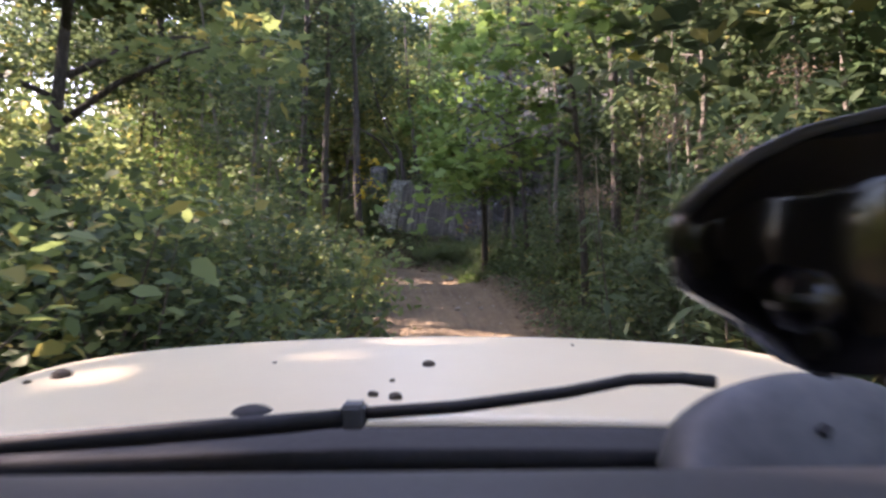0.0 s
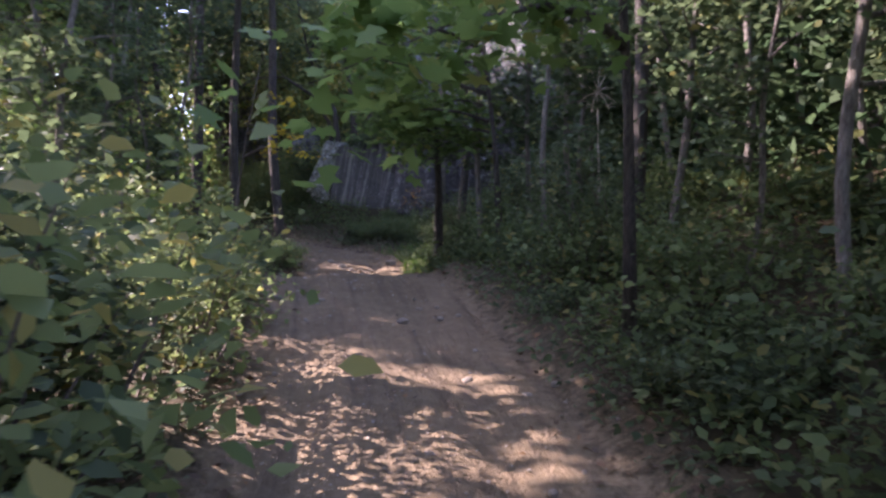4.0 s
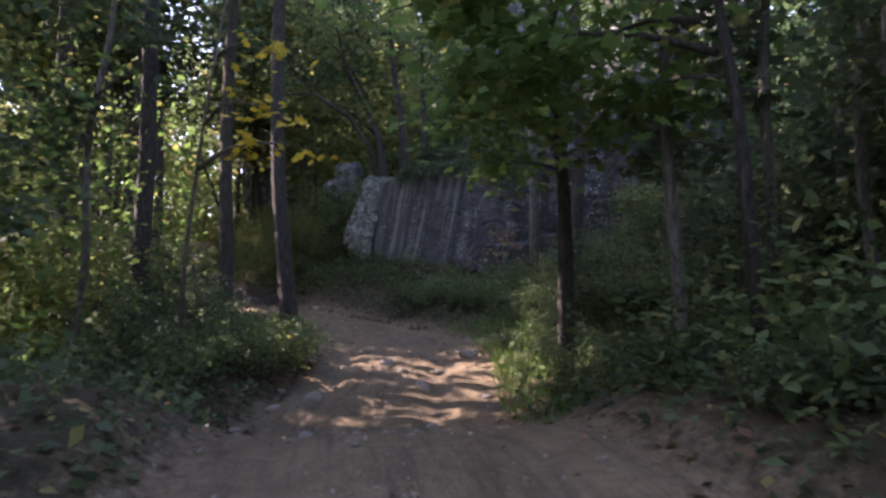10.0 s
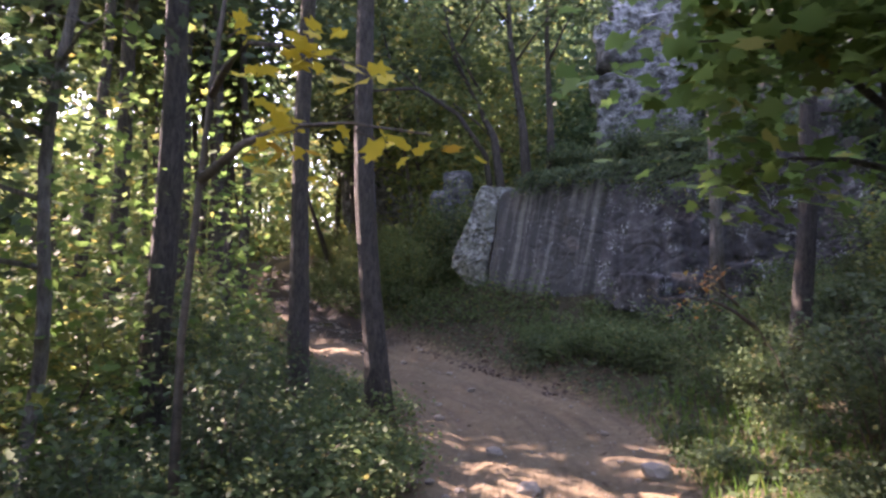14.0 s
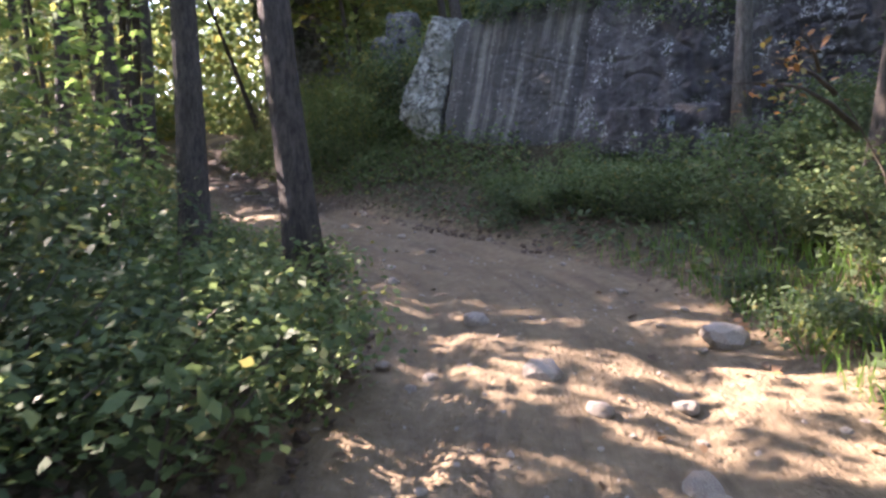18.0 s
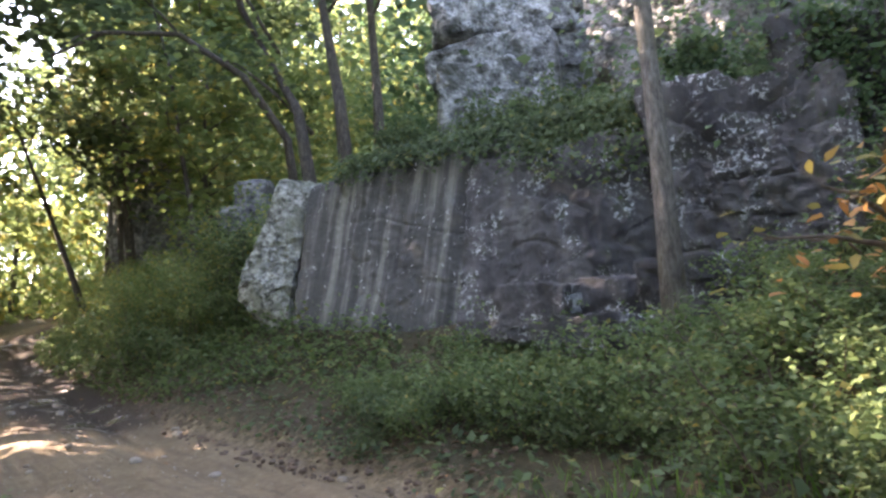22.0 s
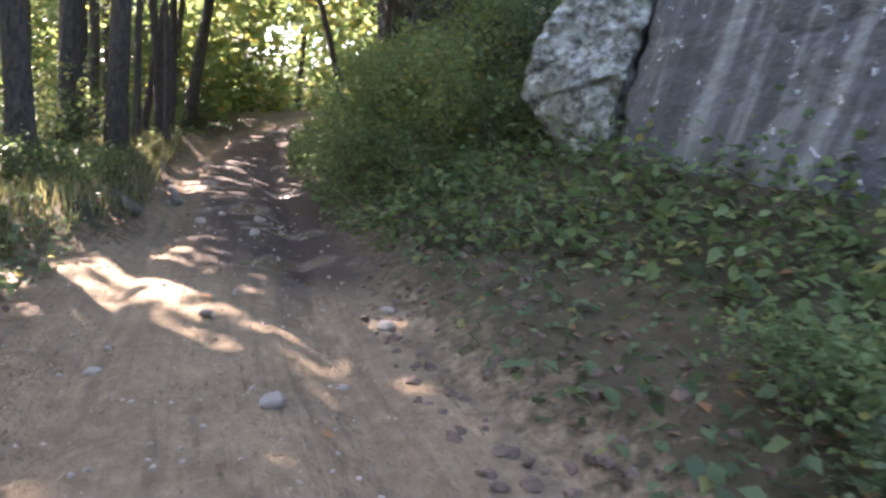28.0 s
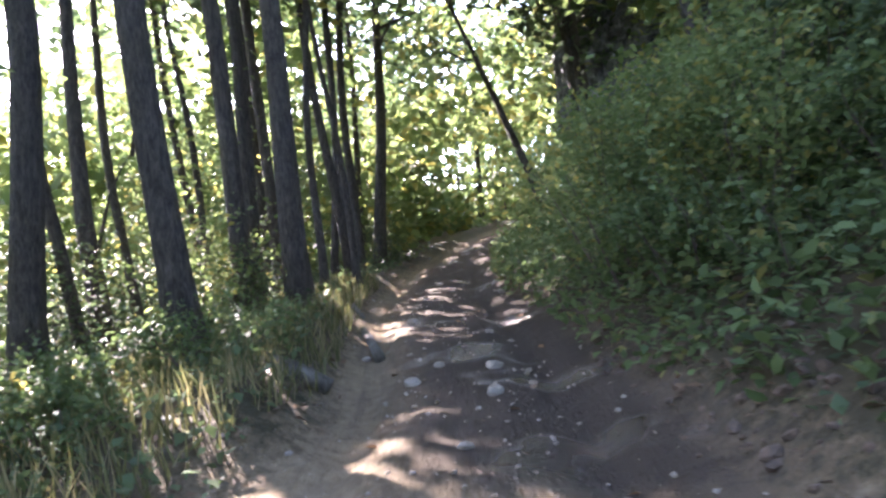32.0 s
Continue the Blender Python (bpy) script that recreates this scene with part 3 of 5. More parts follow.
# trees
def tree_mesh(name, rng, height, radius, lean, crown_from, spread, count, leaf_size, bark, leaf, shape, clumps=46, limbs=7):
    """A tapered trunk with limbs, and a crown of many leaves."""
    top = []
    pts, rad = [], []
    bx, by = lean
    n = 14
    wx, wy = rng.uniform(-0.3, 0.3), rng.uniform(-0.3, 0.3)
    for i in range(n + 1):
        f = i / n
        pts.append((bx * f + wx * math.sin(f * 3.0) * 0.9 + 0.05 * math.sin(f * 14 + wx * 20), by * f + wy * math.sin(f * 2.4) * 0.9 + 0.05 * math.cos(f * 12 + wy * 20), height * f - 0.25))
        rad.append(radius * (1.0 + 0.45 * max(0.0, 0.08 - f) / 0.08) * (1 - 0.82 * f) + 0.012)
    blocks = [tube_data(pts, rad, 9, rng, 0.07)]
    ends = []
    for k in range(limbs):
        f = crown_from + (0.97 - crown_from) * (k + rng.random()) / limbs
        base = Vector(pts[0]).lerp(Vector(pts[-1]), f)
        i = min(int(f * n), n - 1)
        base = Vector(pts[i]).lerp(Vector(pts[i + 1]), f * n - i)
        a = rng.uniform(0, 2 * math.pi)
        ln = spread * (1.15 - 0.6 * f) * rng.uniform(0.7, 1.1)
        out = Vector((math.cos(a), math.sin(a), rng.uniform(0.15, 0.8))).normalized()
        p1 = base + out * ln * 0.5
        p2 = p1 + (out + Vector((rng.uniform(-.4, .4), rng.uniform(-.4, .4), rng.uniform(-.25, .35)))).normalized() * ln * 0.5
        r = radius * (1 - 0.8 * f) * 0.45 + 0.01
        blocks.append(tube_data([base, p1, p2], [r, r * 0.6, 0.008], 5))
        ends += [base.lerp(p1, 0.7), p1, p1.lerp(p2, 0.5), p2]
        for _ in range(2):
            q = p1.lerp(p2, rng.uniform(0, 0.7))
            e = q + Vector((rng.uniform(-1, 1), rng.uniform(-1, 1), rng.uniform(-0.3, 0.5))) * ln * 0.4
            blocks.append(tube_data([q, e], [r * 0.35, 0.006], 4))
            ends.append(e)
    tv, tf = merge(blocks)
    trunk = bpy.data.meshes.new("trunk")
    trunk.from_pydata([tuple(v) for v in tv], [], tf)
    trunk.polygons.foreach_set("use_smooth", [True] * len(trunk.polygons))
    trunk.materials.append(bark)
    nrng = np.random.default_rng(rng.randrange(1 << 30))
    per = max(4, count // clumps)
    cs = np.array([tuple(ends[rng.randrange(len(ends))]) for _ in range(clumps)]) + nrng.normal(0, spread * 0.16, (clumps, 3))
    pl = np.repeat(cs, per, axis=0) + nrng.normal(0, 1, (clumps * per, 3)) * np.array([0.42, 0.42, 0.17]) * spread * 0.32
    nm = nrng.normal(0, 0.45, (clumps * per, 3)) + [0, 0, 1.0]
    sz = leaf_size * nrng.uniform(0.65, 1.3, clumps * per)
    v, f = leaves(shape, pl, nm, sz, nrng)
    holder = new(name)
    raw_trunk = new("trunk", trunk)
    raw_trunk.parent = holder
    leaf_mesh("crown", v, f, leaf, holder)
    return holder


def place_on(ob, x, y, turn=0, scale=1.0, dz=0.0):
    return pose(x, y, land_at(x, y) + dz, 0, 0, turn) @ Matrix.Scale(scale, 4)


KINDS = []
rt = random.Random(21)
for i, (h, r, cf, sp, cnt, lf, bk) in enumerate([(13, 0.15, 0.35, 3.2, 2100, M_LEAF, M_BARK), (11, 0.10, 0.28, 2.8, 2100, M_LEAF, M_BARK),
                                                (15, 0.18, 0.40, 3.6, 2200, M_LEAF_YEL, M_BARK), (9, 0.07, 0.22, 2.3, 1900, M_LEAF_YEL, M_BARK),
                                                (12, 0.13, 0.30, 3.0, 2100, M_LEAF_DARK, M_BARK), (7, 0.05, 0.28, 1.3, 1000, M_LEAF, M_BARK_PALE), (17, 0.16, 0.50, 3.4, 2000, M_LEAF, M_BARK), (14, 0.085, 0.55, 2.0, 1000, M_LEAF_YEL, M_BARK)]):
    KINDS.append(tree_mesh("tree", rt, h, r, [(rt.uniform(-.8, .8), rt.uniform(-.8, .8)), (0.15, -0.1)][i == 6], cf, sp, cnt, 0.13 if i == 5 else 0.28, bk, lf, LEAF_LOBED if i == 5 else LEAF_KITE, 70, 9))
    tagged(KINDS[-1], ["tall forest tree with green crown", "slender forest tree with green crown", "tall forest tree with yellowing crown",
                       "slim tree with yellow-green crown", "forest tree with deep green crown", "young tree with low green leaves", "tall tree with a long bare dark trunk", "slim tree with bare trunk and high yellow-green crown"][i], "tree", "forest trees")


def put_kind(k, x, y, turn, scale, first=set()):
    tip = (0, 0) if k == 6 else (random.Random(int(x * 997 + y * 31)).uniform(-4.5, 4.5), random.Random(int(x * 613 - y * 77)).uniform(-4.5, 4.5))
    m = pose(x, y, land_at(x, y) - 0.05, tip[0], tip[1], turn) @ Matrix.Scale(scale, 4)
    if k not in first:
        first.add(k)
        KINDS[k].matrix_basis = m
        return KINDS[k]
    ob = copy_thing(KINDS[k], Matrix.Identity(4))
    ob.matrix_basis = m
    return ob


# trees that stand where they were seen, some on the first line added to shade the track: x, y, kind, size
PLACED = [(3.82, -16.4, 5, 1.0), (-7.3, -3.8, 6, 1.1), (-8.6, -6.6, 6, 1.15), (-10.6, -0.4, 6, 1.1), (-6.4, -6.4, 7, 1.2), (3.14, -14.4, 5, 1.1), (-2.62, -7.13, 6, 0.9), (-1.15, -8.75, 6, 0.85), (4.72, -18.3, 6, 0.7), (4.0, -7.95, 6, 0.75), 
         (-3.15, -10.3, 6, 0.85), (-2.5, 8.7, 3, 1.0), (-2.44, 6.8, 3, 1.0), (-5.5, 13.1, 0, 1.1), (-5.6, 12.9, 1, 1.0), (-10.5, 9.7, 7, 1.2), (-9.8, 6.1, 7, 1.2),
         (-6.9, 1.2, 6, 1.0), (-7.18, 3.43, 6, 0.95), (-7.9, 0.35, 6, 0.9), (-8.5, 1.25, 7, 0.8), (-8.0, 3.3, 7, 1.4), (-9.1, 4.9, 7, 1.3), (-10.3, 6.6, 7, 1.2), (-8.5, 5.6, 7, 0.8), (-8.9, 7.0, 7, 1.0),
         (-8.35, 6.5, 7, 0.7), (-9.6, 4.3, 7, 0.7), (-8.6, 4.2, 7, 0.9), (-11.2, 4.2, 7, 0.9), (-10.6, 5.2, 7, 0.8), (-9.9, 8.0, 7, 0.9), (-11.5, 7.5, 7, 1.1), (-10.2, 9.0, 7, 0.8), (-11.6, 12.5, 2, 1.0),
         (-6.4, 15.5, 1, 1.0), (-7.6, 17.5, 0, 1.0), (-13.4, 14.5, 7, 1.2), (-12.6, 1.4, 7, 1.1), (-12.2, 9.6, 7, 1.0)]
for i, (x, y, k, s) in enumerate(PLACED):
    put_kind(k, x, y, (i * 77) % 360, s)
taken = [(a, b) for a, b, *_ in PLACED]
SUN_ACROSS = Vector((-math.sin(SUN_AZ), -math.cos(SUN_AZ)))
GAPS = [((-3.2, -1.2), 0.8), ((-1.3, -21.6), 1.6), ((-2.62, -7.13), 0.5)]     # sunlit spots under breaks in the canopy
BREAKS = [((-3.4, -1.25), 1.0, 2.6), ((-1.3, -21.9), 2.3, 2.9), ((1.5, -9.3), 0.75, 1.6), ((8.5, -18.1), 0.8, 1.1), ((-8.5, 10.0), 2.5, 5.0)]     # middle, half width and half length of the sunlit spots


def in_gap(x, y, more=0.0):
    for (gx, gy), w in GAPS:
        px, py = x - gx, y - gy
        far = -(px * SUN_ACROSS.x + py * SUN_ACROSS.y)
        if 3.0 < far < 40 and abs(px * SUN_ACROSS.y - py * SUN_ACROSS.x) < w + more:
            return True
    return False


def out_of_gaps(x, y):
    """Where nothing tall stands between the sun and its spots (numpy)."""
    ok = np.ones(len(x), bool)
    for (gx, gy), w in GAPS:
        px, py = x - gx, y - gy
        ok &= ~((-(px * SUN_ACROSS.x + py * SUN_ACROSS.y) > 2.0) & (np.abs(px * SUN_ACROSS.y - py * SUN_ACROSS.x) < w + 0.25))
    return ok


rf = random.Random(5)
tries = 0
while len(taken) < 118 and tries < 6000:
    tries += 1
    x, y = rf.uniform(-34, 26), rf.uniform(-36, 48)
    d = x - float(road_x(y))
    if abs(d) < 3.0 or (-3 < x < 9 and -10.5 < y < 5) or any((x - a) ** 2 + (y - b) ** 2 < 3.2 for a, b in taken):
        continue
    if (-4 < d < 4 and -34 < y < -10) or in_gap(x, y, 2.2) or (-12 < x < -4 and -4 < y < 9) or (x < -12.5 and -24 < y < 16) or (3 < x < 9 and -23.5 < y < -15):
        continue
    taken.append((x, y))
    put_kind(rf.choice([0, 1, 2, 3, 3, 4, 5]), x, y, rf.uniform(0, 360), rf.uniform(0.8, 1.25))

# young trees under the big ones
ru = random.Random(77)
done = 0
while done < 30:
    y = ru.uniform(-23.5, -11.5)
    side = ru.choice([-1, 1])
    x = float(road_x(y)) + side * ru.uniform(2.9, 7.5)
    if in_gap(x, y, 0.4) or any((x - a) ** 2 + (y - b) ** 2 < 1.2 for a, b in taken):
        continue
    taken.append((x, y))
    put_kind(5, x, y, ru.uniform(0, 360), ru.uniform(0.6, 1.1))
    done += 1


# bushes and undergrowth
def bush_mesh(name, rng, height, spread, count, leaf_size, leaf, shape, flat=0.5, stems=9):
    holder = new(name)
    nrng = np.random.default_rng(rng.randrange(1 << 30))
    blocks, ends = [], []
    for _ in range(stems):
        a, r = rng.uniform(0, 6.28), spread * math.sqrt(rng.random())
        top = Vector((math.cos(a) * r, math.sin(a) * r, height * rng.uniform(0.55, 1.0) * (1 - 0.35 * (r / spread) ** 2)))
        low = Vector((math.cos(a) * r * 0.35, math.sin(a) * r * 0.35, -0.1))
        mid = low.lerp(top, 0.55) + Vector((rng.uniform(-.1, .1), rng.uniform(-.1, .1), 0.08)) * height
        blocks.append(tube_data([low, mid, top], [0.014 * height ** 0.5, 0.009, 0.003], 4))
        ends += [low.lerp(mid, 0.4), low.lerp(mid, 0.8), mid, mid.lerp(top, 0.35), mid.lerp(top, 0.7), top, top]
    tv, tf = merge(blocks)
    st = bpy.data.meshes.new("branchwork")
    st.from_pydata([tuple(v) for v in tv], [], tf)
    st.materials.append(M_TWIG)
    s = tagged(new("branchwork", st), kind="stuff")
    s.parent = holder
    cs = np.array([tuple(ends[rng.randrange(len(ends))]) for _ in range(count)])
    pl = cs + nrng.normal(0, 1, (count, 3)) * np.array([0.2, 0.2, 0.11]) * spread
    pl[:, 2] = np.maximum(pl[:, 2], 0.03)
    nm = nrng.normal(0, flat, (count, 3)) + [0, 0, 1.0]
    v, f = leaves(shape, pl, nm, leaf_size * nrng.uniform(0.6, 1.3, count), nrng)
    tagged(leaf_mesh("foliage", v, f, leaf, holder), kind="stuff")
    return holder


BUSH = []
rb = random.Random(3)
for h, sp, cnt, ls, lf, shp, lab in [(1.9, 1.15, 1400, 0.098, M_LEAF, LEAF_OVAL, "leafy green roadside bush"), (1.1, 0.9, 1150, 0.088, M_LEAF_BANK, LEAF_KITE, "low deep green bush on the bank"),
                                     (0.6, 0.8, 850, 0.084, M_LEAF, LEAF_KITE, "low green undergrowth plants"), (2.2, 1.1, 1400, 0.10, M_LEAF_YEL, LEAF_OVAL, "tall yellow-green bush, leaves lightened as if in the sun"),
                                     (2.4, 0.9, 1500, 0.15, M_LEAF, LEAF_LONG, "tall shrub with long narrow green leaves"),
                                     (1.9, 1.15, 1500, 0.13, M_LEAF, LEAF_KITE, "leafy green bush in the woods"), (2.2, 1.1, 1500, 0.13, M_LEAF_YEL, LEAF_KITE, "yellow-green bush in the woods")]:
    BUSH.append(tagged(bush_mesh("bush", rb, h, sp, cnt, ls, lf, shp), lab, "bush", "undergrowth"))


UNDERGROWTH = []


def put_bush(k, x, y, turn, scale, first=set(), dz=0.0):
    m = place_on(None, x, y, turn, scale, dz)
    if k in (2, 5) and k in first:
        UNDERGROWTH.append((k, m))
        return None
    if k not in first:
        first.add(k)
        BUSH[k].matrix_basis = m
        return BUSH[k]
    ob = copy_thing(BUSH[k], Matrix.Identity(4))
    ob.matrix_basis = m
    return ob


def scatter(n, box, kinds, smin, smax, keep, rng):
    done = 0
    for _ in range(n * 30):
        x, y = rng.uniform(box[0], box[1]), rng.uniform(box[2], box[3])
        if keep(x, y, x - float(road_x(y))):
            put_bush(rng.choice(kinds), x, y, rng.uniform(0, 360), rng.uniform(smin, smax))
            done += 1
            if done == n:
                return


rs = random.Random(11)
for x, y, k, s in [(-0.95, -10.9, 1, 0.65), (-1.25, -11.6, 1, 0.75), (-1.5, -10.7, 1, 0.8), (-0.95, -10.2, 1, 0.55), (-1.9, -11.8, 0, 0.6), (-2.3, -12.6, 0, 0.6), (-1.9, -13.2, 1, 0.8),
                   (-1.15, -21.7, 3, 0.85), (-1.5, -22.6, 3, 0.9), (-1.05, -20.6, 3, 0.75), (-1.3, -19.4, 2, 0.9), (-1.9, -20.4, 2, 0.9),
                   (-3.1, -10.4, 0, 0.9), (-2.6, -9.2, 0, 0.75), (-3.8, -9.4, 3, 1.0), (-2.3, -11.4, 2, 1.0), (-4.4, -10.8, 3, 1.1), (-3.6, -8.0, 0, 1.0), (-4.6, -7.2, 3, 1.0),
                   (0.95, -3.0, 1, 0.45), (1.0, -3.7, 2, 0.6), (1.35, -3.2, 1, 0.5), (1.5, -3.9, 2, 0.65), (0.9, -4.3, 2, 0.5), 
                   (-1.0, 2.4, 0, 0.9), (-0.5, 1.4, 0, 0.8), (-1.5, 3.4, 0, 1.0), (-0.6, 3.2, 3, 1.1), (-1.9, 4.6, 3, 1.1), (-0.1, 2.3, 3, 0.9)]:
    put_bush(k, x, y, (x * 700 + y * 330) % 360, s)
for i in range(26):
    a_, b_ = rs.uniform(0.5, 6.6), rs.uniform(1.1, 2.6)
    put_bush(rs.choice([2, 1, 2, 5]), FACE[0].x + FACE[1].x * a_ - FACE[1].y * b_, FACE[0].y + FACE[1].y * a_ + FACE[1].x * b_, rs.uniform(0, 360), rs.uniform(0.35, 0.6))
scatter(26, (4.6, 10, -8.5, -2.5), [1, 2, 5, 2], 0.5, 0.8, lambda x, y, d: d > 4.4, rs)
scatter(20, (1.6, 4.5, -13, -7.5), [2], 0.35, 0.6, lambda x, y, d: 1.5 < d < 3.5, rs)
scatter(30, (-4.6, -0.4, -29.5, -20.5), [0, 0, 3], 0.8, 1.2, lambda x, y, d: -4.6 < d < -2.0 and y < -22.8, rs)
scatter(10, (1.2, 3.8, -29.5, -25.8), [4, 0, 4], 0.75, 1.0, lambda x, y, d: 1.7 < d < 3.4, rs)
scatter(40, (1.6, 7.5, -26, -10), [1, 2, 1, 0], 0.6, 1.1, lambda x, y, d: (2.7 if -21 < y < -14 else 2.0) < d < 6.5, rs)
scatter(14, (1.6, 4.5, -24, -13), [2], 0.5, 0.8, lambda x, y, d: 1.8 < d < 3, rs)
scatter(16, (-3.6, -0.6, -12.5, -6.3), [1, 2, 2], 0.5, 0.75, lambda x, y, d: -3.6 < d < -1.9, rs)
scatter(22, (2.2, 7, -9.5, -4.8), [1, 2, 2], 0.4, 0.6, lambda x, y, d: 2.4 < d, rs)
scatter(8, (5.2, 10, -9.5, -3), [5, 6], 0.6, 0.9, lambda x, y, d: 4.5 < d, rs)
# kind 3 brings lighter leaves into the bank so it looks lit
scatter(18, (-4.8, 0, -2.8, 5), [1, 3, 1], 0.6, 0.9, lambda x, y, d: (2.8 if y < -0.8 else 1.9) < d < 3.4 and (x + 0.4) ** 2 + (y - 0.1) ** 2 > 2.0, rs)
scatter(26, (-6, -0.6, -20.5, -8), [1, 2, 2], 0.5, 0.85, lambda x, y, d: -5.5 < d < -2.0, rs)
scatter(14, (0.6, 3.4, -6.8, -3.3), [2, 1, 2], 0.45, 0.7, lambda x, y, d: d > 2.4 and x < 3.3 + (y + 3.3) * 0.1, rs)
scatter(34, (-2, 7, -11, -2.0), [1, 1, 2], 0.5, 0.85, lambda x, y, d: (2.5 if y > -6 else 1.9) < d < 5.2 and not (x > 0.0 and y > -2.2), rs)
# half of these have lightened leaves, for the light on the bank
scatter(34, (-8, 0, -2, 14), [1, 3, 1, 3], 0.5, 0.85, lambda x, y, d: (3.0 if y < -0.8 else 2.2) < d < 5.0 and (x + 0.4) ** 2 + (y - 0.1) ** 2 > 2.0, rs)
scatter(16, (-7, -2.6, -7.5, 2), [1, 2, 1], 0.5, 0.8, lambda x, y, d: -4.4 < d < (-2.9 if y < -0.6 else -1.9), rs)
scatter(26, (-14, -2, -6, 16), [2, 3, 2, 0], 0.45, 0.9, lambda x, y, d: -6.5 < d < -2.1, rs)
scatter(20, (0.4, 8, -3.5, 4.5), [1, 2, 2], 0.4, 0.75, lambda x, y, d: land_at(x, y) > 3.4, rs)


def join_undergrowth():
    """The low plants that nobody could count, as one mass."""
    out = []
    for k, m in UNDERGROWTH:
        me = [c for c in BUSH[k].children if c.name.startswith("foliage")][0].data
        co = np.empty(len(me.vertices) * 3, np.float32)
        me.vertices.foreach_get("co", co)
        mm = np.array(m)
        out.append(co.reshape(-1, 3) @ mm[:3, :3].T + mm[:3, 3])
    v = np.concatenate(out)
    tagged(leaf_mesh("undergrowth", v, [(0, 1, 2, 3)] * (len(v) // 4), M_LEAF), "low green undergrowth along the track and bank", "undergrowth", kind="stuff")


join_undergrowth()


# single trees and saplings with reaching limbs
def limb_tree(name, base, trunk_pts, trunk_r, limbs, leaf, shape, leaf_size, per_limb, bark, spread=0.35, label="", flat=0.45, seed=1):
    """A trunk through given points, limbs to given ends, leaves along the outer half of every limb."""
    rng = random.Random(seed)
    nrng = np.random.default_rng(seed)
    holder = new(name)
    holder.location = base
    n = len(trunk_pts)
    tp = [Vector((0, 0, -0.2))] + [Vector(p) - Vector(base) for p in trunk_pts]
    blocks = [tube_data(tp, [trunk_r * (1.25 if i == 0 else 1 - 0.75 * i / n) for i in range(n + 1)], 9, rng, 0.06)]
    pl = []
    for start, end, amount in limbs:
        a, e = Vector(start) - Vector(base), Vector(end) - Vector(base)
        ln = (e - a).length
        mid = a.lerp(e, 0.5) + Vector((rng.uniform(-.1, .1), rng.uniform(-.1, .1), 0.12)) * ln
        blocks.append(tube_data([a, a.lerp(mid, 0.5) + Vector((0, 0, 0.03 * ln)), mid, mid.lerp(e, 0.5) + Vector((0, 0, 0.02 * ln)), e],
                                [0.012 + 0.012 * ln, 0.01 + 0.008 * ln, 0.008 + 0.004 * ln, 0.007, 0.004], 6))
        for _ in range(4):
            q = mid.lerp(e, rng.uniform(-0.3, 0.9))
            w = q + Vector((rng.uniform(-1, 1), rng.uniform(-1, 1), rng.uniform(-0.5, 0.4))) * spread
            blocks.append(tube_data([q, w], [0.006, 0.003], 4))
            pl += [w + Vector(nrng.normal(0, 0.35, 3)) * spread for _ in range(int(per_limb * amount * 0.12))]
        for _ in range(int(per_limb * amount * 0.52)):
            q = a.lerp(mid, rng.uniform(0.5, 1.0)) if rng.random() < 0.25 else mid.lerp(e, rng.random())
            pl.append(q + Vector((nrng.normal(0, 1), nrng.normal(0, 1), nrng.normal(-0.2, 0.55))) * spread)
    v, f = merge(blocks)
    raw("trunk", v, f, bark, holder, smooth=True)
    if pl:
        pl = np.array([tuple(p) for p in pl])
        nm = nrng.normal(0, flat, pl.shape) + [0, 0, 1.0]
        lv, lf = leaves(shape, pl, nm, leaf_size * nrng.uniform(0.6, 1.25, len(pl)), nrng)
        leaf_mesh("crown", lv, lf, leaf, holder)
    return tagged(holder, label, "tree")


def on_land(x, y):
    return (x, y, land_at(x, y))


limb_tree("maple_tree", on_land(3.0, -21.8), [(2.9, -21.9, 2.0), (2.7, -22.0, 4.2), (2.6, -22.2, 7.0)], 0.06,
          [((2.85, -21.9, 2.6), (0.15, -24.1, 1.75), 1.2), ((2.8, -21.9, 3.2), (0.6, -23.2, 2.5), 1.2), ((2.7, -22, 3.8), (0.9, -24.2, 3.4), 1.0), ((2.7, -22, 4.4), (0.6, -21.6, 4.3), 1.0),
           ((2.7, -22, 4.0), (2.2, -25.2, 3.6), 1.0), ((2.65, -22, 5.4), (1.4, -24, 5.4), 1.0), ((2.65, -22, 5.0), (4.4, -23, 5.0), 1.0)],
          M_LEAF_MAPLE, LEAF_LOBED, 0.16, 230, M_BARK, 0.33, "young maple with lobed leaves, lightened as if sunlit, hanging over the track", seed=4)
limb_tree("maple_tree", on_land(-3.4, -26.2), [(-3.2, -26.3, 1.8), (-2.9, -26.5, 3.6), (-2.8, -26.6, 6.0)], 0.08,
          [((-3.1, -26.3, 2.2), (-1.0, -27.2, 2.7), 1.2), ((-3.0, -26.4, 2.6), (-1.5, -25.2, 3.2), 1.2), ((-3.0, -26.4, 3.0), (-2.0, -28.4, 3.4), 1.2), ((-2.9, -26.5, 3.6), (-0.6, -26.0, 4.2), 1.2),
           ((-2.9, -26.5, 3.2), (-4.6, -28.2, 3.6), 1.2), ((-2.9, -26.5, 4.2), (-3.6, -28.0, 5.0), 1.2), ((-2.9, -26.5, 4.4), (-1.4, -28.0, 5.2), 1.2), ((-3.1, -26.3, 2.4), (-4.4, -27.8, 2.2), 1.0)],
          M_LEAF_YEL, LEAF_LOBED, 0.13, 170, M_BARK, 0.36, "young maple with yellowing leaves over the bushes", seed=24)
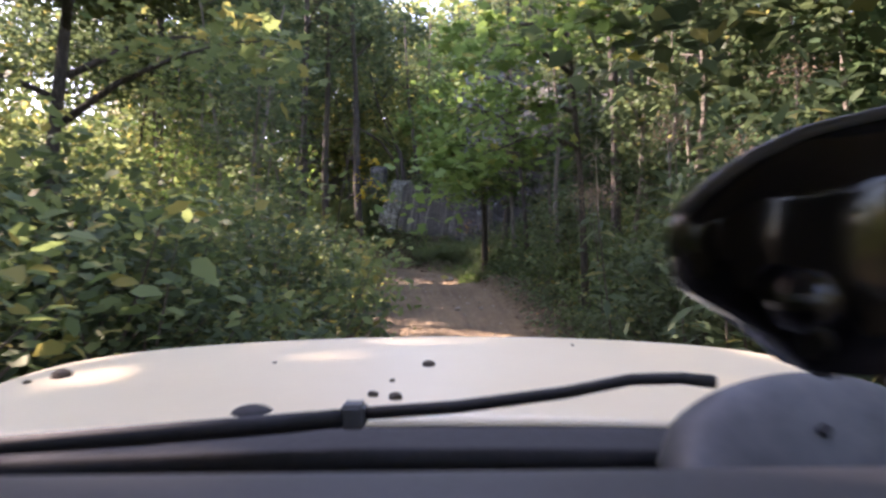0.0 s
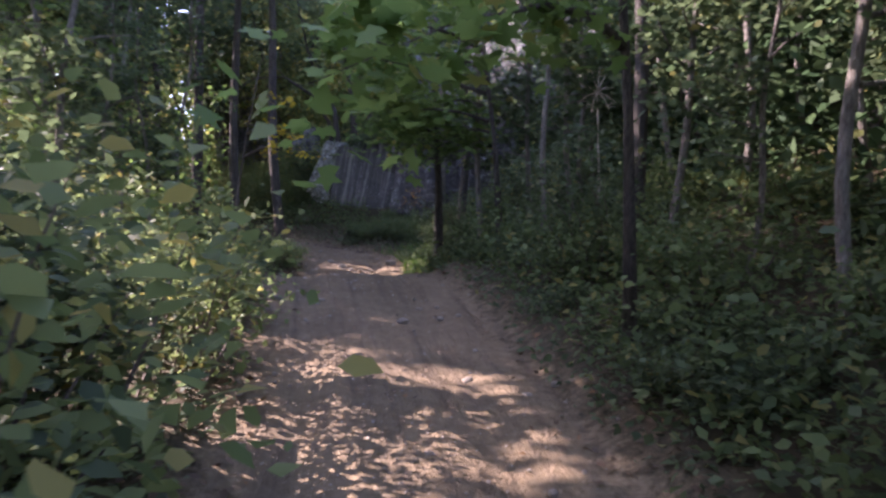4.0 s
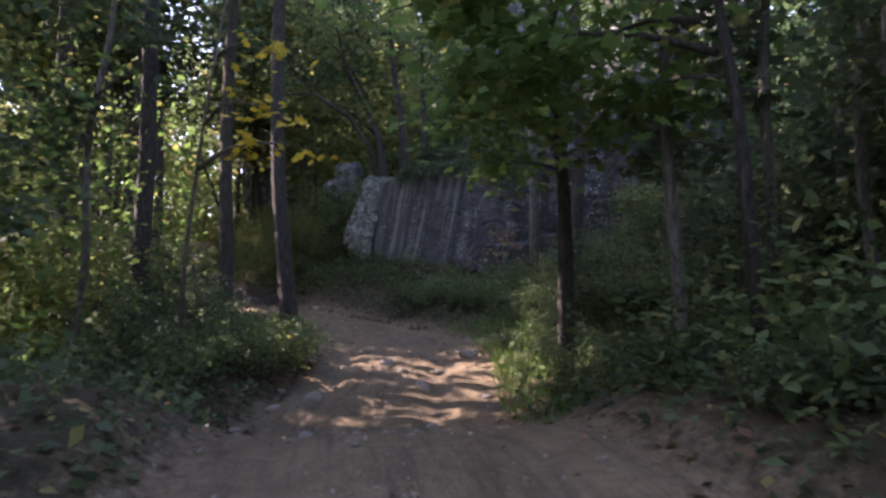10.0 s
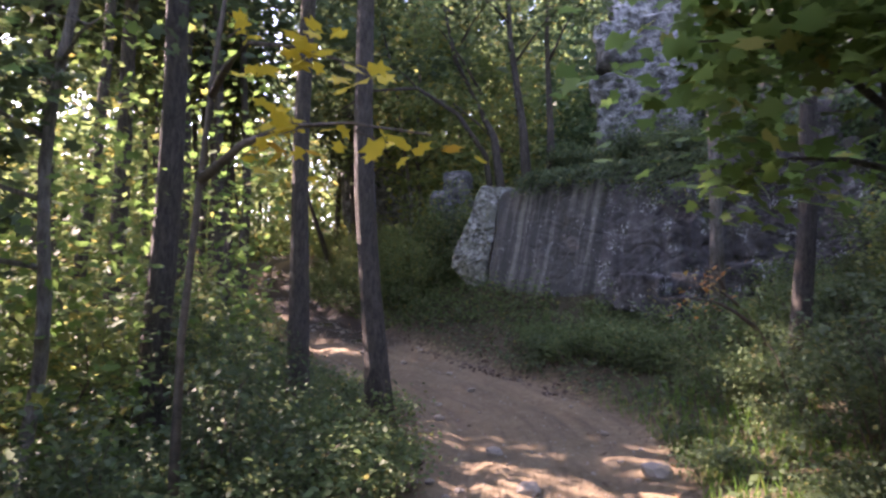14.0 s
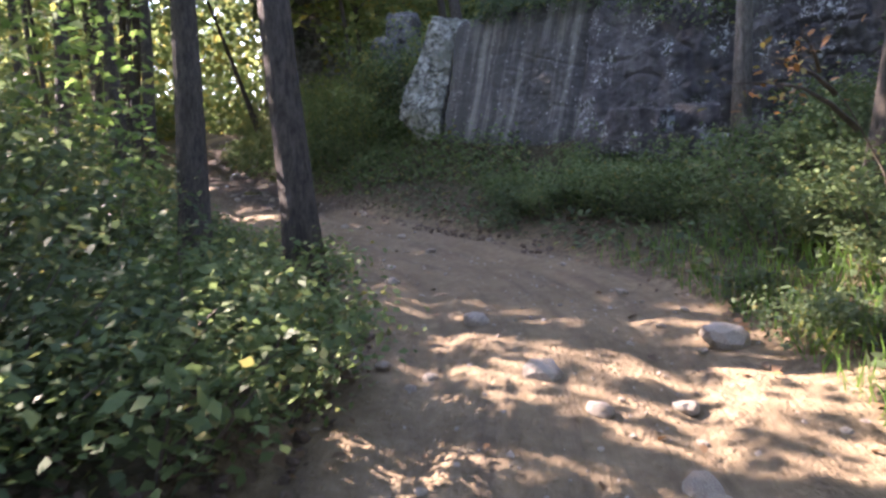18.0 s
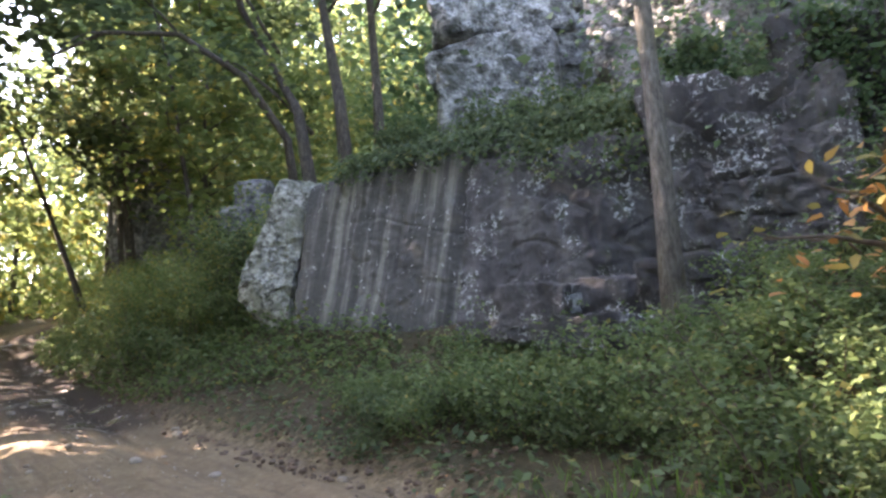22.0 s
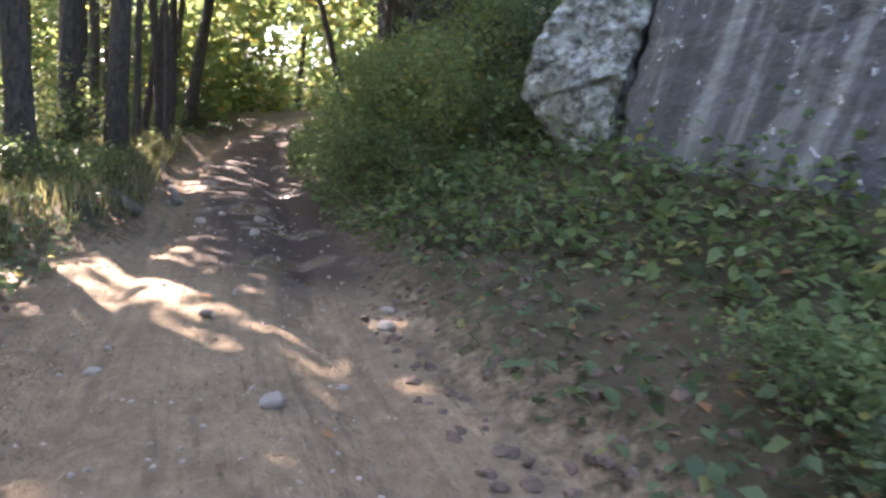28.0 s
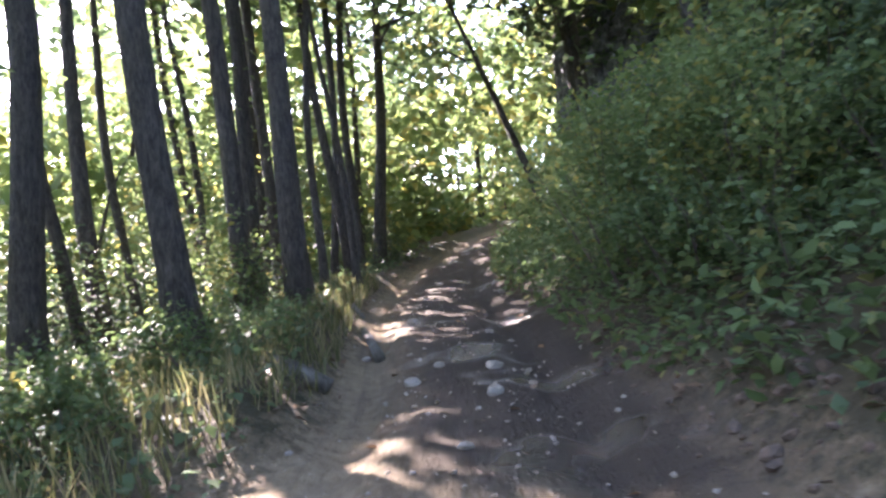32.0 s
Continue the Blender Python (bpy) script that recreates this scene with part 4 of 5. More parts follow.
limb_tree("dead_sapling", on_land(5.0, -16.0), [(5.0, -16.0, 1.8), (4.95, -16.05, 2.8), (4.9, -16.1, 3.4)], 0.03,
          [((4.92, -16.08, 3.35), (4.92 + 0.36 * math.cos(a), -16.1 + 0.2 * math.sin(2.1 * a), 3.38 + 0.40 * math.sin(a)), 0.0) for a in (0.2, 0.9, 1.5, 2.2, 2.9, 3.7, 4.4, 5.1, 5.7)],
          M_LITTER, LEAF_KITE, 0.06, 0, M_DEADWOOD, 0.12, "dead sapling with radiating twigs, coloured pale as if sunlit", seed=25)
limb_tree("maple_sapling", on_land(-1.9, -12.4), [(-1.8, -12.5, 1.4), (-1.5, -12.8, 3.0), (-1.2, -13.0, 4.4)], 0.035,
          [((-1.6, -12.7, 2.4), (-0.1, -13.8, 2.4), 1.0), ((-1.5, -12.8, 2.9), (-0.45, -13.7, 2.75), 0.8), ((-1.3, -13, 3.6), (-0.5, -13.8, 3.3), 0.6)],
          M_LEAF_GOLD, LEAF_LOBED, 0.12, 44, M_TWIG, 0.16, "thin maple sapling with golden autumn leaves", seed=5)
limb_tree("maple_tree", on_land(2.6, -12.6), [(2.6, -12.6, 2.0), (2.5, -12.5, 4.2), (2.4, -12.3, 6.6)], 0.10,
          [((2.6, -12.6, 2.4), (1.75, -11.9, 2.5), 1.0), ((2.6, -12.6, 2.7), (1.0, -13.3, 2.95), 1.3), ((2.55, -12.6, 3.1), (1.3, -13.5, 3.35), 1.3), ((2.55, -12.6, 2.9), (1.9, -14.0, 2.8), 1.1), ((2.55, -12.5, 3.0), (1.5, -12.0, 3.2), 1.2), ((2.5, -12.5, 3.4), (1.9, -13.8, 3.5), 1.0), ((2.5, -12.5, 3.8), (0.8, -12.6, 4.2), 1.0),
           ((2.5, -12.5, 4.2), (2.0, -15.0, 4.4), 1.0), ((2.5, -12.5, 4.8), (1.0, -11, 5.0), 1.0)],
          M_LEAF_MAPLE, LEAF_LOBED, 0.15, 170, M_BARK, 0.33, "maple with broad green leaves reaching over the track", seed=6)
limb_tree("maple_tree", on_land(3.3, -15.6), [(3.2, -15.5, 2.4), (3.0, -15.3, 4.4), (2.9, -15.2, 7.0)], 0.06,
          [((3.1, -15.4, 2.9), (1.2, -14.6, 2.9), 1.2), ((3.05, -15.4, 3.4), (0.5, -14.8, 3.4), 1.3), ((3.0, -15.3, 3.9), (1.0, -14.2, 4.0), 1.2), ((3.0, -15.3, 4.2), (0.2, -15.2, 4.3), 1.2),
           ((3.0, -15.3, 3.2), (2.0, -13.6, 3.2), 1.2), ((3.0, -15.3, 4.6), (1.6, -16.4, 4.7), 1.2), ((2.95, -15.2, 5.2), (0.8, -14.6, 5.2), 1.2), ((3.1, -15.4, 2.7), (2.3, -14.0, 2.5), 1.1)],
          M_LEAF_MAPLE, LEAF_LOBED, 0.15, 270, M_BARK, 0.36, "maple with broad leaves arching over the crest", seed=46)
limb_tree("tall_tree", on_land(3.8, -5.5), [(3.82, -5.5, 3.0), (3.8, -5.45, 6.0), (3.75, -5.4, 9.0), (3.9, -5.3, 13.0)], 0.115,
          [((3.8, -5.4, 7), (2.2, -7.4, 8.6), 1.0), ((3.8, -5.4, 8), (5.2, -6.6, 9.6), 1.0), ((3.8, -5.4, 9), (3.0, -3.6, 10.6), 1.0), ((3.8, -5.4, 10), (4.6, -4.0, 11.6), 1.0)],
          M_LEAF, LEAF_KITE, 0.2, 260, M_BARK_PALE, 0.6, "straight grey-brown trunk beside the rock shelf", seed=17)
limb_tree("rust_sapling", on_land(3.4, -9.2), [(3.2, -9.2, 1), (2.9, -9.25, 1.45), (2.6, -9.3, 1.75)], 0.012,
          [((3, -9.2, 1.3), (1.95, -9.4, 1.62), 1.0), ((2.8, -9.25, 1.55), (2.2, -9.4, 1.8), 0.9), ((2.65, -9.3, 1.7), (2.45, -9.4, 1.95), 0.7)],
          M_LEAF_RUST, LEAF_OVAL, 0.068, 36, M_TWIG, 0.14, "small sapling with rust and orange leaves", seed=7)
limb_tree("arching_tree", on_land(0.45, 0.8), [(0.1, 0.6, 5.1), (-0.6, 0.2, 6.1), (-1.6, -0.1, 6.7), (-2.7, -0.3, 6.6), (-3.4, -0.5, 6.1)], 0.09,
          [((-1.6, -0.1, 6.7), (-2.6, -1, 7.1), 0.6), ((-2.7, -0.3, 6.6), (-3.2, -1.1, 5.8), 0.5)], M_LEAF_YEL, LEAF_KITE, 0.12, 90, M_BARK, 0.4, "dark thin tree arching out over the track", seed=61)
limb_tree("leaning_tree", on_land(0.75, 0.5), [(0.3, 0.6, 5.6), (-0.7, 1.1, 7.8), (-1.4, 1.5, 11.2)], 0.14,
          [((0.55, 0.6, 5.2), (-2.6, 0.3, 6.8), 0.9), ((0, 0.9, 6.8), (-1.8, -0.3, 8.8), 1.0), ((-0.6, 1.2, 8.2), (1.2, 1.1, 9.8), 1.0), ((-0.8, 1.4, 9.2), (-2.6, 2.3, 10.6), 1.2)],
          M_LEAF_YEL, LEAF_KITE, 0.18, 240, M_BARK, 0.5, "dark leaning tree on top of the rock", seed=8)
limb_tree("leaning_tree", on_land(1.2, 0.5), [(1.05, 0.6, 5.8), (0.75, 0.9, 8.2), (0.6, 1.1, 12.2)], 0.15,
          [((0.9, 0.7, 7.6), (2.4, -0.3, 9), 1.0), ((0.8, 0.9, 8.6), (-0.8, -0.1, 9.8), 1.0), ((0.7, 1.1, 9.6), (1.8, 2.1, 11.2), 1.2)],
          M_LEAF, LEAF_KITE, 0.18, 240, M_BARK, 0.5, "dark leaning tree on top of the rock", seed=9)
limb_tree("leaning_tree", on_land(1.75, 0.7), [(1.75, 0.7, 5.8), (1.7, 0.9, 8.2), (1.9, 1.1, 12.2)], 0.12,
          [((1.75, 0.7, 7.6), (3, -0.3, 9.2), 1.0), ((1.8, 0.9, 8.8), (1, -0.5, 10.2), 1.0)],
          M_LEAF, LEAF_KITE, 0.18, 240, M_BARK, 0.5, "slim straight tree on top of the rock", seed=10)


limb_tree("leaning_tree", on_land(-6.6, 12.5), [(-7.15, 12.45, 4.1), (-8.1, 12.4, 6.9), (-9.2, 12.3, 10.0)], 0.13,
          [((-7.9, 12.4, 6.4), (-9.8, 11.4, 7.4), 1.0), ((-8.6, 12.3, 8.4), (-7.0, 11.6, 9.6), 1.0), ((-9.0, 12.3, 9.4), (-10.8, 13.0, 10.4), 1.2)],
          M_LEAF_YEL, LEAF_KITE, 0.18, 240, M_BARK, 0.5, "dark tree leaning out over the track", seed=62)
limb_tree("forked_tree", on_land(-9.6, 2.35), [(-9.55, 2.3, 1.6), (-9.72, 2.32, 2.7), (-9.85, 2.4, 4.6), (-9.9, 2.5, 8.0), (-9.7, 2.6, 11.0)], 0.16,
          [((-9.6, 2.3, 1.9), (-8.9, 2.5, 3.5), 0.0), ((-8.95, 2.5, 3.4), (-8.6, 2.8, 5.4), 0.4), ((-9.8, 2.4, 6.5), (-11.0, 1.6, 8.0), 1.0), ((-9.9, 2.5, 8.0), (-8.6, 3.4, 9.6), 1.2)],
          M_LEAF_YEL, LEAF_KITE, 0.16, 200, M_BARK, 0.5, "dark forked tree with a crooked side limb", seed=63)


# ground cover and the far woods
def cover(name, n, box, keep, size, leaf, shape, low, high, tilt, seed, label):
    r = np.random.default_rng(seed)
    x, y = r.uniform(box[0], box[1], n * 3), r.uniform(box[2], box[3], n * 3)
    _, d = hillside(x, y)
    ok = keep(x, y, d, r.random(n * 3))
    x, y = x[ok][:n], y[ok][:n]
    z = land(x, y) + r.uniform(low, high, len(x)) * r.random(len(x))
    nm = r.normal(0, tilt, (len(x), 3)) + [0, 0, 1.0]
    if shape is LEAF_BLADE:
        nm = np.c_[r.normal(0, 1, (len(x), 2)), r.normal(0, 0.25, len(x))]
    v, f = leaves(shape, np.c_[x, y, z], nm, size * r.uniform(0.5, 1.3, len(x)), r, upright=shape is LEAF_BLADE)
    return tagged(leaf_mesh(name, v, f, leaf), label, "undergrowth", kind="stuff")


M_GRASS_DRY = leaf_mat("grass_yellowing", (0.075, 0.085, 0.032), (0.17, 0.17, 0.07), (0.33, 0.28, 0.14), 0.3, 0.4)
M_GRASS = leaf_mat("grass_blade", (0.05, 0.11, 0.02), (0.13, 0.24, 0.045), (0.25, 0.24, 0.07), 0.1, 0.4)
cover("leaf_litter", 30000, (-12, 10, -34, 14), lambda x, y, d, r: (np.abs(d) > 1.1) | (r < 0.05), 0.08, M_LITTER, LEAF_KITE, 0.03, 0.06, 0.25, 1, "dead brown leaves on the forest floor")
cover("ground_plants", 95000, (-12, 12, -34, 16), lambda x, y, d, r: (np.abs(d) > 1.4) & (r < 1.3 - np.abs(d) / 14), 0.10, M_LEAF, LEAF_KITE, 0.03, 0.36, 0.5, 2, "green plants covering the forest floor")
cover("far_plants", 30000, (-45, 38, -45, 60), lambda x, y, d, r: np.abs(d) > 8, 0.30, M_LEAF_DARK, LEAF_KITE, 0.05, 0.9, 0.6, 3, "green undergrowth deeper in the woods")
cover("thicket", 42000, (-40, 30, -40, 50), lambda x, y, d, r: (np.abs(d) > 5.5) & ~((x > -9) & (x < 0.5) & (y > 3) & (y < 16)) & (np.sin(x * 0.9 + 2 * np.sin(y * 0.5)) * np.cos(y * 0.8) + r > 0.35), 0.22, M_LEAF, LEAF_KITE, 0.05, 2.4, 0.6, 5, "bushy thicket between the forest trees")
cover("sunny_thicket", 26000, (-45, -6, -30, 50), lambda x, y, d, r: (d < -6) & (np.sin(x * 0.7 + 2 * np.sin(y * 0.6)) * np.cos(y * 0.7 + 1) + r > 0.5), 0.24, M_LEAF_YEL, LEAF_KITE, 0.05, 3.6, 0.6, 6, "yellow-green thicket in the open woods, lightened as sunlit")
# one wood in two leaf colours: lighter where bright, darker where shaded
cover("hill_woods", 11500, (-5, 2.5, 5, 26), lambda x, y, d, r: (d > 5) & (np.sin(x * 0.8 + 2 * np.sin(y * 0.5)) * np.cos(y * 0.7) + r > 0.1), 0.28, M_LEAF_YEL, LEAF_KITE, 0.3, 11.0, 0.5, 23, "trees on the slope above the bluff, leaves lightened to yellow-green for hazy light")
cover("ridge_woods", 19500, (2.5, 16, 5, 26), lambda x, y, d, r: (d > 5) & (np.sin(x * 0.8 + 2 * np.sin(y * 0.5)) * np.cos(y * 0.7) + r > 0.1), 0.31, M_LEAF_DARK, LEAF_KITE, 0.3, 11.0, 0.5, 27, "trees on the slope above the bluff, leaves kept deep green for shade")
cover("verge_saplings", 17000, (-17, -6.3, -1, 15), lambda x, y, d, r: (d < -2.6) & out_of_gaps(x, y) & (np.sin(x * 1.6 + 2 * np.sin(y * 1.1)) * np.cos(y * 1.3 + 0.9) + r > 0.5), 0.14, M_LEAF_YEL, LEAF_KITE, 0.4, 8.0, 0.5, 26, "yellow-green saplings in the open woods")
cover("near_understory", 15000, (-9.5, -2.6, -19, -3), lambda x, y, d, r: (d < -3.0) & out_of_gaps(x, y) & (np.sin(x * 1.9 + 2 * np.sin(y * 1.2)) * np.cos(y * 1.5 + 0.4) + r > 0.5), 0.12, M_LEAF_MAPLE, LEAF_LOBED, 0.5, 6.0, 0.45, 24, "leafy saplings between the trunks beside the track")
# sunlight on these saplings is put into the lighter leaf colour
cover("understory", 34000, (-18, -3.6, -24, 3), lambda x, y, d, r: (d < -4.2) & out_of_gaps(x, y) & (np.sin(x * 1.3 + 2 * np.sin(y * 0.9)) * np.cos(y * 1.1 + 0.6) + r > 0.55), 0.16, M_LEAF_YEL, LEAF_KITE, 0.4, 8.5, 0.5, 21, "yellow-green saplings between the trunks, leaf colour lightened as sunlit")
cover("shade_plants", 14000, (1.5, 6.5, -25, -13), lambda x, y, d, r: (d > 1.75) & (np.sin(x * 2.1 + y * 0.8) * np.cos(y * 1.7) + r > 0.1), 0.11, M_LEAF_BANK, LEAF_OVAL, 0.05, 1.1, 0.5, 22, "leafy plants along the shady side of the track")
cover("ridge_thicket", 14000, (8.6, 17, -8.5, 0), lambda x, y, d, r: r < 0.8, 0.24, M_LEAF_DARK, LEAF_KITE, 0.1, 7.0, 0.6, 25, "shady green thicket behind the rocks")
cover("slope_thicket", 42000, (5.6, 17, -27, -8.5), lambda x, y, d, r: r < 0.8, 0.24, M_LEAF_DARK, LEAF_KITE, 0.1, 8.5, 0.6, 9, "shady green thicket up the slope")
cover("terrace_plants", 22000, (-0.5, 9, -6, 4.5), lambda x, y, d, r: land(x, y) > 3.2, 0.11, M_LEAF, LEAF_KITE, 0.02, 0.6, 0.5, 7, "green plants on the terrace above the rock face")
cover("bank_plants", 26000, (-11, 1.5, -3.5, 13), lambda x, y, d, r: (d > np.interp(y, [-3.5, -1.5, 0, 1.5], [2.8, 2.3, 1.35, 1.05])) & (d < 5.0), 0.105, M_LEAF_BANK, LEAF_OVAL, 0.05, 0.6, 0.5, 15, "leafy green plants covering the bank beside the muddy track")
cover("verge_grass", 6000, (-9, -3, -3.0, 8), lambda x, y, d, r: (d < -np.interp(y, [-3, -0.5, 1], [2.2, 1.5, 1.15])) & (d > -3.4), 0.24, M_GRASS_DRY, LEAF_BLADE, 0.0, 0.05, 0.0, 16, "long green and yellowing grass on the verge")
cover("grass", 5500, (0.5, 5, -15, -6), lambda x, y, d, r: (d > 1.35) & (r < np.clip(1.25 - np.abs(d - 1.5) / 1.6, 0, 1) * np.clip(1 - np.abs(y + 10.5) / 4.5, 0, 1) * 1.4), 0.19, M_GRASS, LEAF_BLADE, 0.0, 0.03, 0.0, 4, "fresh green grass on the verge")


def far_woods():
    r = np.random.default_rng(8)
    n = 70000
    a, rad = r.uniform(0, 2 * np.pi, n), r.uniform(26, 62, n)
    cl = r.integers(0, 900, n)
    ca, cr, cz = r.uniform(0, 2 * np.pi, 900), r.uniform(24, 60, 900), 12.5 * r.random(900) ** 1.5
    x, y = np.cos(ca[cl]) * cr[cl] + r.normal(0, 1.5, n), -8 + np.sin(ca[cl]) * cr[cl] * 1.1 + r.normal(0, 1.5, n)
    z = land(np.clip(x, -80, 80), np.clip(y, -60, 85)) + cz[cl] + r.normal(0, 0.9, n)
    high = z - land(np.clip(x, -80, 80), np.clip(y, -60, 85)) > 4.0
    keep = (np.abs(x - road_x(y)) > 4) | ((y > 18) & high) | (y > 30)
    x, y, z = x[keep], y[keep], z[keep]
    v, f = leaves(LEAF_KITE, np.c_[x, y, z], r.normal(0, 0.6, (len(x), 3)) + [0, 0, 0.8], r.uniform(0.5, 1.1, len(x)), r)
    m = 135000
    ca, cr, cz = r.uniform(1.2, 4.4, 1100), r.uniform(23, 46, 1100), 11.0 * r.random(1100) ** 1.3
    cl = r.integers(0, 1100, m)
    x, y = np.cos(ca[cl]) * cr[cl] + r.normal(0, 1.3, m), -4 + np.sin(ca[cl]) * cr[cl] + r.normal(0, 1.3, m)
    cz = np.where(np.cos(ca) * cr < -14, 0.72 * cz, cz)     # lower trees at the sunny edge
    z = land(np.clip(x, -80, 80), np.clip(y, -60, 85)) + np.maximum(cz[cl] + r.normal(0, 0.8, m), 0.2)
    high = z - land(np.clip(x, -80, 80), np.clip(y, -60, 85)) > 3.5
    ok = (np.abs(x - road_x(y)) > np.where(y > 10, 2.6, 4.5)) | ((y > 16) & high) | (y > 27)
    v2, f2 = leaves(LEAF_KITE, np.c_[x, y, z][ok], r.normal(0, 0.6, (ok.sum(), 3)) + [0, 0, 0.8], r.uniform(0.30, 0.56, ok.sum()), r)
    tagged(leaf_mesh("mid_foliage", v2, f2, M_LEAF_YEL), "yellow-green foliage of the open woods, leaf colour lightened as sunlit", "woods", kind="stuff")
    tagged(leaf_mesh("far_foliage", v, f, M_LEAF_YEL), "yellow-green foliage of the woods behind", "woods", kind="stuff")
    blocks = []
    rr = random.Random(9)
    for _ in range(150):
        t, q = rr.uniform(0, 6.28), rr.uniform(26, 55)
        px, py = math.cos(t) * q, -8 + math.sin(t) * q * 1.1
        if abs(px - float(road_x(py))) < 4:
            continue
        g = land_at(px, py)
        blocks.append(tube_data([(px, py, g - 0.3), (px + rr.uniform(-.4, .4), py, g + 7), (px + rr.uniform(-1, 1), py, g + 16)], [rr.uniform(0.1, 0.22), 0.1, 0.03], 6))
    v, f = merge(blocks)
    tagged(raw("far_trunks", v, f, M_BARK, smooth=True), "dark trunks of the woods behind", "woods", kind="stuff")



def canopy():
    """Leaf clumps added high over the track to block the sun, with breaks for its spots."""
    r = np.random.default_rng(12)
    run = 1 / math.tan(SUN_EL)

    def shade(x, y, z):
        return x - math.sin(SUN_AZ) * run * (z - 0.5), y - math.cos(SUN_AZ) * run * (z - 0.5)

    def open_sky(x, y):
        out = np.zeros(len(x), bool)
        for (gx, gy), w, ln in BREAKS:
            px, py = x - gx, y - gy
            out |= (np.abs(px * SUN_ACROSS.y - py * SUN_ACROSS.x) < w) & (np.abs(px * SUN_ACROSS.x + py * SUN_ACROSS.y) < ln)
        return out
    m = 950
    cx, cy, cz = r.uniform(-22, 11, m), r.uniform(-38, 22, m), r.uniform(8.5, 13.5, m)
    thin = r.random(m)
    sx, sy = shade(cx, cy, cz)
    ok = (((sx > -5) & (sx < 8.5)) | (thin < 0.12)) & ~((cy < -24.5) & (np.abs(cx) < 6.5))
    cx, cy, cz = cx[ok], cy[ok], cz[ok]
    # extra clumps, added sunward to keep the bluff and the start of the track in shade
    for n, box, low, high, at in ((170, (-6, 2.5, -8.5, 2.5), 8.5, 13.0, 0.5), (230, (0, 5.5, -28, -14), 9.0, 12.5, 0.5), (200, (0.5, 10, 0, 16), 13.0, 17.0, 7.0)):
        tx, ty, tz = r.uniform(box[0], box[1], n), r.uniform(box[2], box[3], n), r.uniform(low, high, n)
        ux, uy = shade(np.zeros(n), np.zeros(n), tz - at + 0.5)
        cx, cy, cz = np.r_[cx, tx - ux], np.r_[cy, ty - uy], np.r_[cz, tz]
    sx, sy = shade(cx, cy, cz)
    ok = ~open_sky(sx, sy)
    cx, cy, cz = cx[ok], cy[ok], cz[ok]
    # low clumps added over the right slope to darken it
    lx, ly = r.uniform(2.8, 11, 170), r.uniform(-31, -15, 170)
    far = (lx > 6.2) | (ly < -24)
    lx, ly = lx[far], ly[far]
    cx, cy, cz = np.r_[cx, lx], np.r_[cy, ly], np.r_[cz, land(lx, ly) + r.uniform(3.5, 7.5, len(lx))]
    cl = r.integers(0, len(cx), 66 * len(cx))
    x, y = cx[cl] + r.normal(0, 0.7, len(cl)), cy[cl] + r.normal(0, 0.7, len(cl))
    z = np.maximum(land(x, y) + 3.2, cz[cl] + r.normal(0, 0.4, len(cl)))
    v, f = leaves(LEAF_KITE, np.c_[x, y, z], r.normal(0, 0.4, (len(x), 3)) + [0, 0, 1.0], r.uniform(0.25, 0.45, len(x)), r)
    tagged(leaf_mesh("canopy_foliage", v, f, M_LEAF), "green leaf canopy added over the track to shade it", "woods", kind="stuff")


def creepers():
    """Leaves that hang over the brow of the rock face and on the rocks to its side."""
    r = np.random.default_rng(14)
    n = 5200
    a, t = r.uniform(0.2, 5.2, n), r.random(n) ** 2.2
    drop = t * (0.25 + 0.75 * np.clip((a - 2.6) / 2.0, 0, 1) + 0.25 * np.sin(a * 5.1) ** 2)
    x = FACE[0].x + FACE[1].x * a + 0.667 * (0.42 - 0.44 * t) + r.normal(0, 0.07, n)
    y = FACE[0].y + FACE[1].y * a + 0.745 * (0.42 - 0.44 * t) + r.normal(0, 0.07, n)
    z = 4.35 - drop + r.normal(0, 0.06, n)
    v, f = leaves(LEAF_KITE, np.c_[x, y, z], r.normal(0, 0.5, (n, 3)) + [-0.5, -0.5, 0.7], r.uniform(0.05, 0.11, n), r)
    tagged(leaf_mesh("creeper", v, f, M_LEAF), "green creeper hanging over the brow of the rock", "creeper", kind="stuff")
    n = 8000
    hung = r.uniform(-1.6, 2.0, 34)[r.integers(0, 34, n)]
    a, z = hung + r.normal(0, 0.16, n), 4.9 - 3.0 * r.random(n) * (0.45 + 0.55 * np.sin(hung * 7.3) ** 2) + r.normal(0, 0.05, n)
    out = 1.12 + 0.10 * r.random(n)
    v, f = leaves(LEAF_KITE, np.c_[6.7 + FACE[1].x * a - 0.667 * out, -4.0 + FACE[1].y * a - 0.745 * out, z], r.normal(0, 0.5, (n, 3)) + [-0.5, -0.5, 0.7], r.uniform(0.06, 0.12, n), r)
    tagged(leaf_mesh("creeper", v, f, M_LEAF_DARK), "green creeper hanging down the speckled rock face", "creeper", kind="stuff")
    n = 5000
    x, y = r.uniform(5.0, 10.5, n), r.uniform(-4.5, -0.5, n)
    z = r.uniform(3.5, 8.0, n)
    v, f = leaves(LEAF_KITE, np.c_[x, y, z], r.normal(0, 0.5, (n, 3)) + [-0.6, -0.6, 0.6], r.uniform(0.09, 0.17, n), r)
    tagged(leaf_mesh("creeper", v, f, M_LEAF_DARK), "dark green creeper covering the upper cliff", "creeper", kind="stuff")


far_woods()
creepers()
canopy()


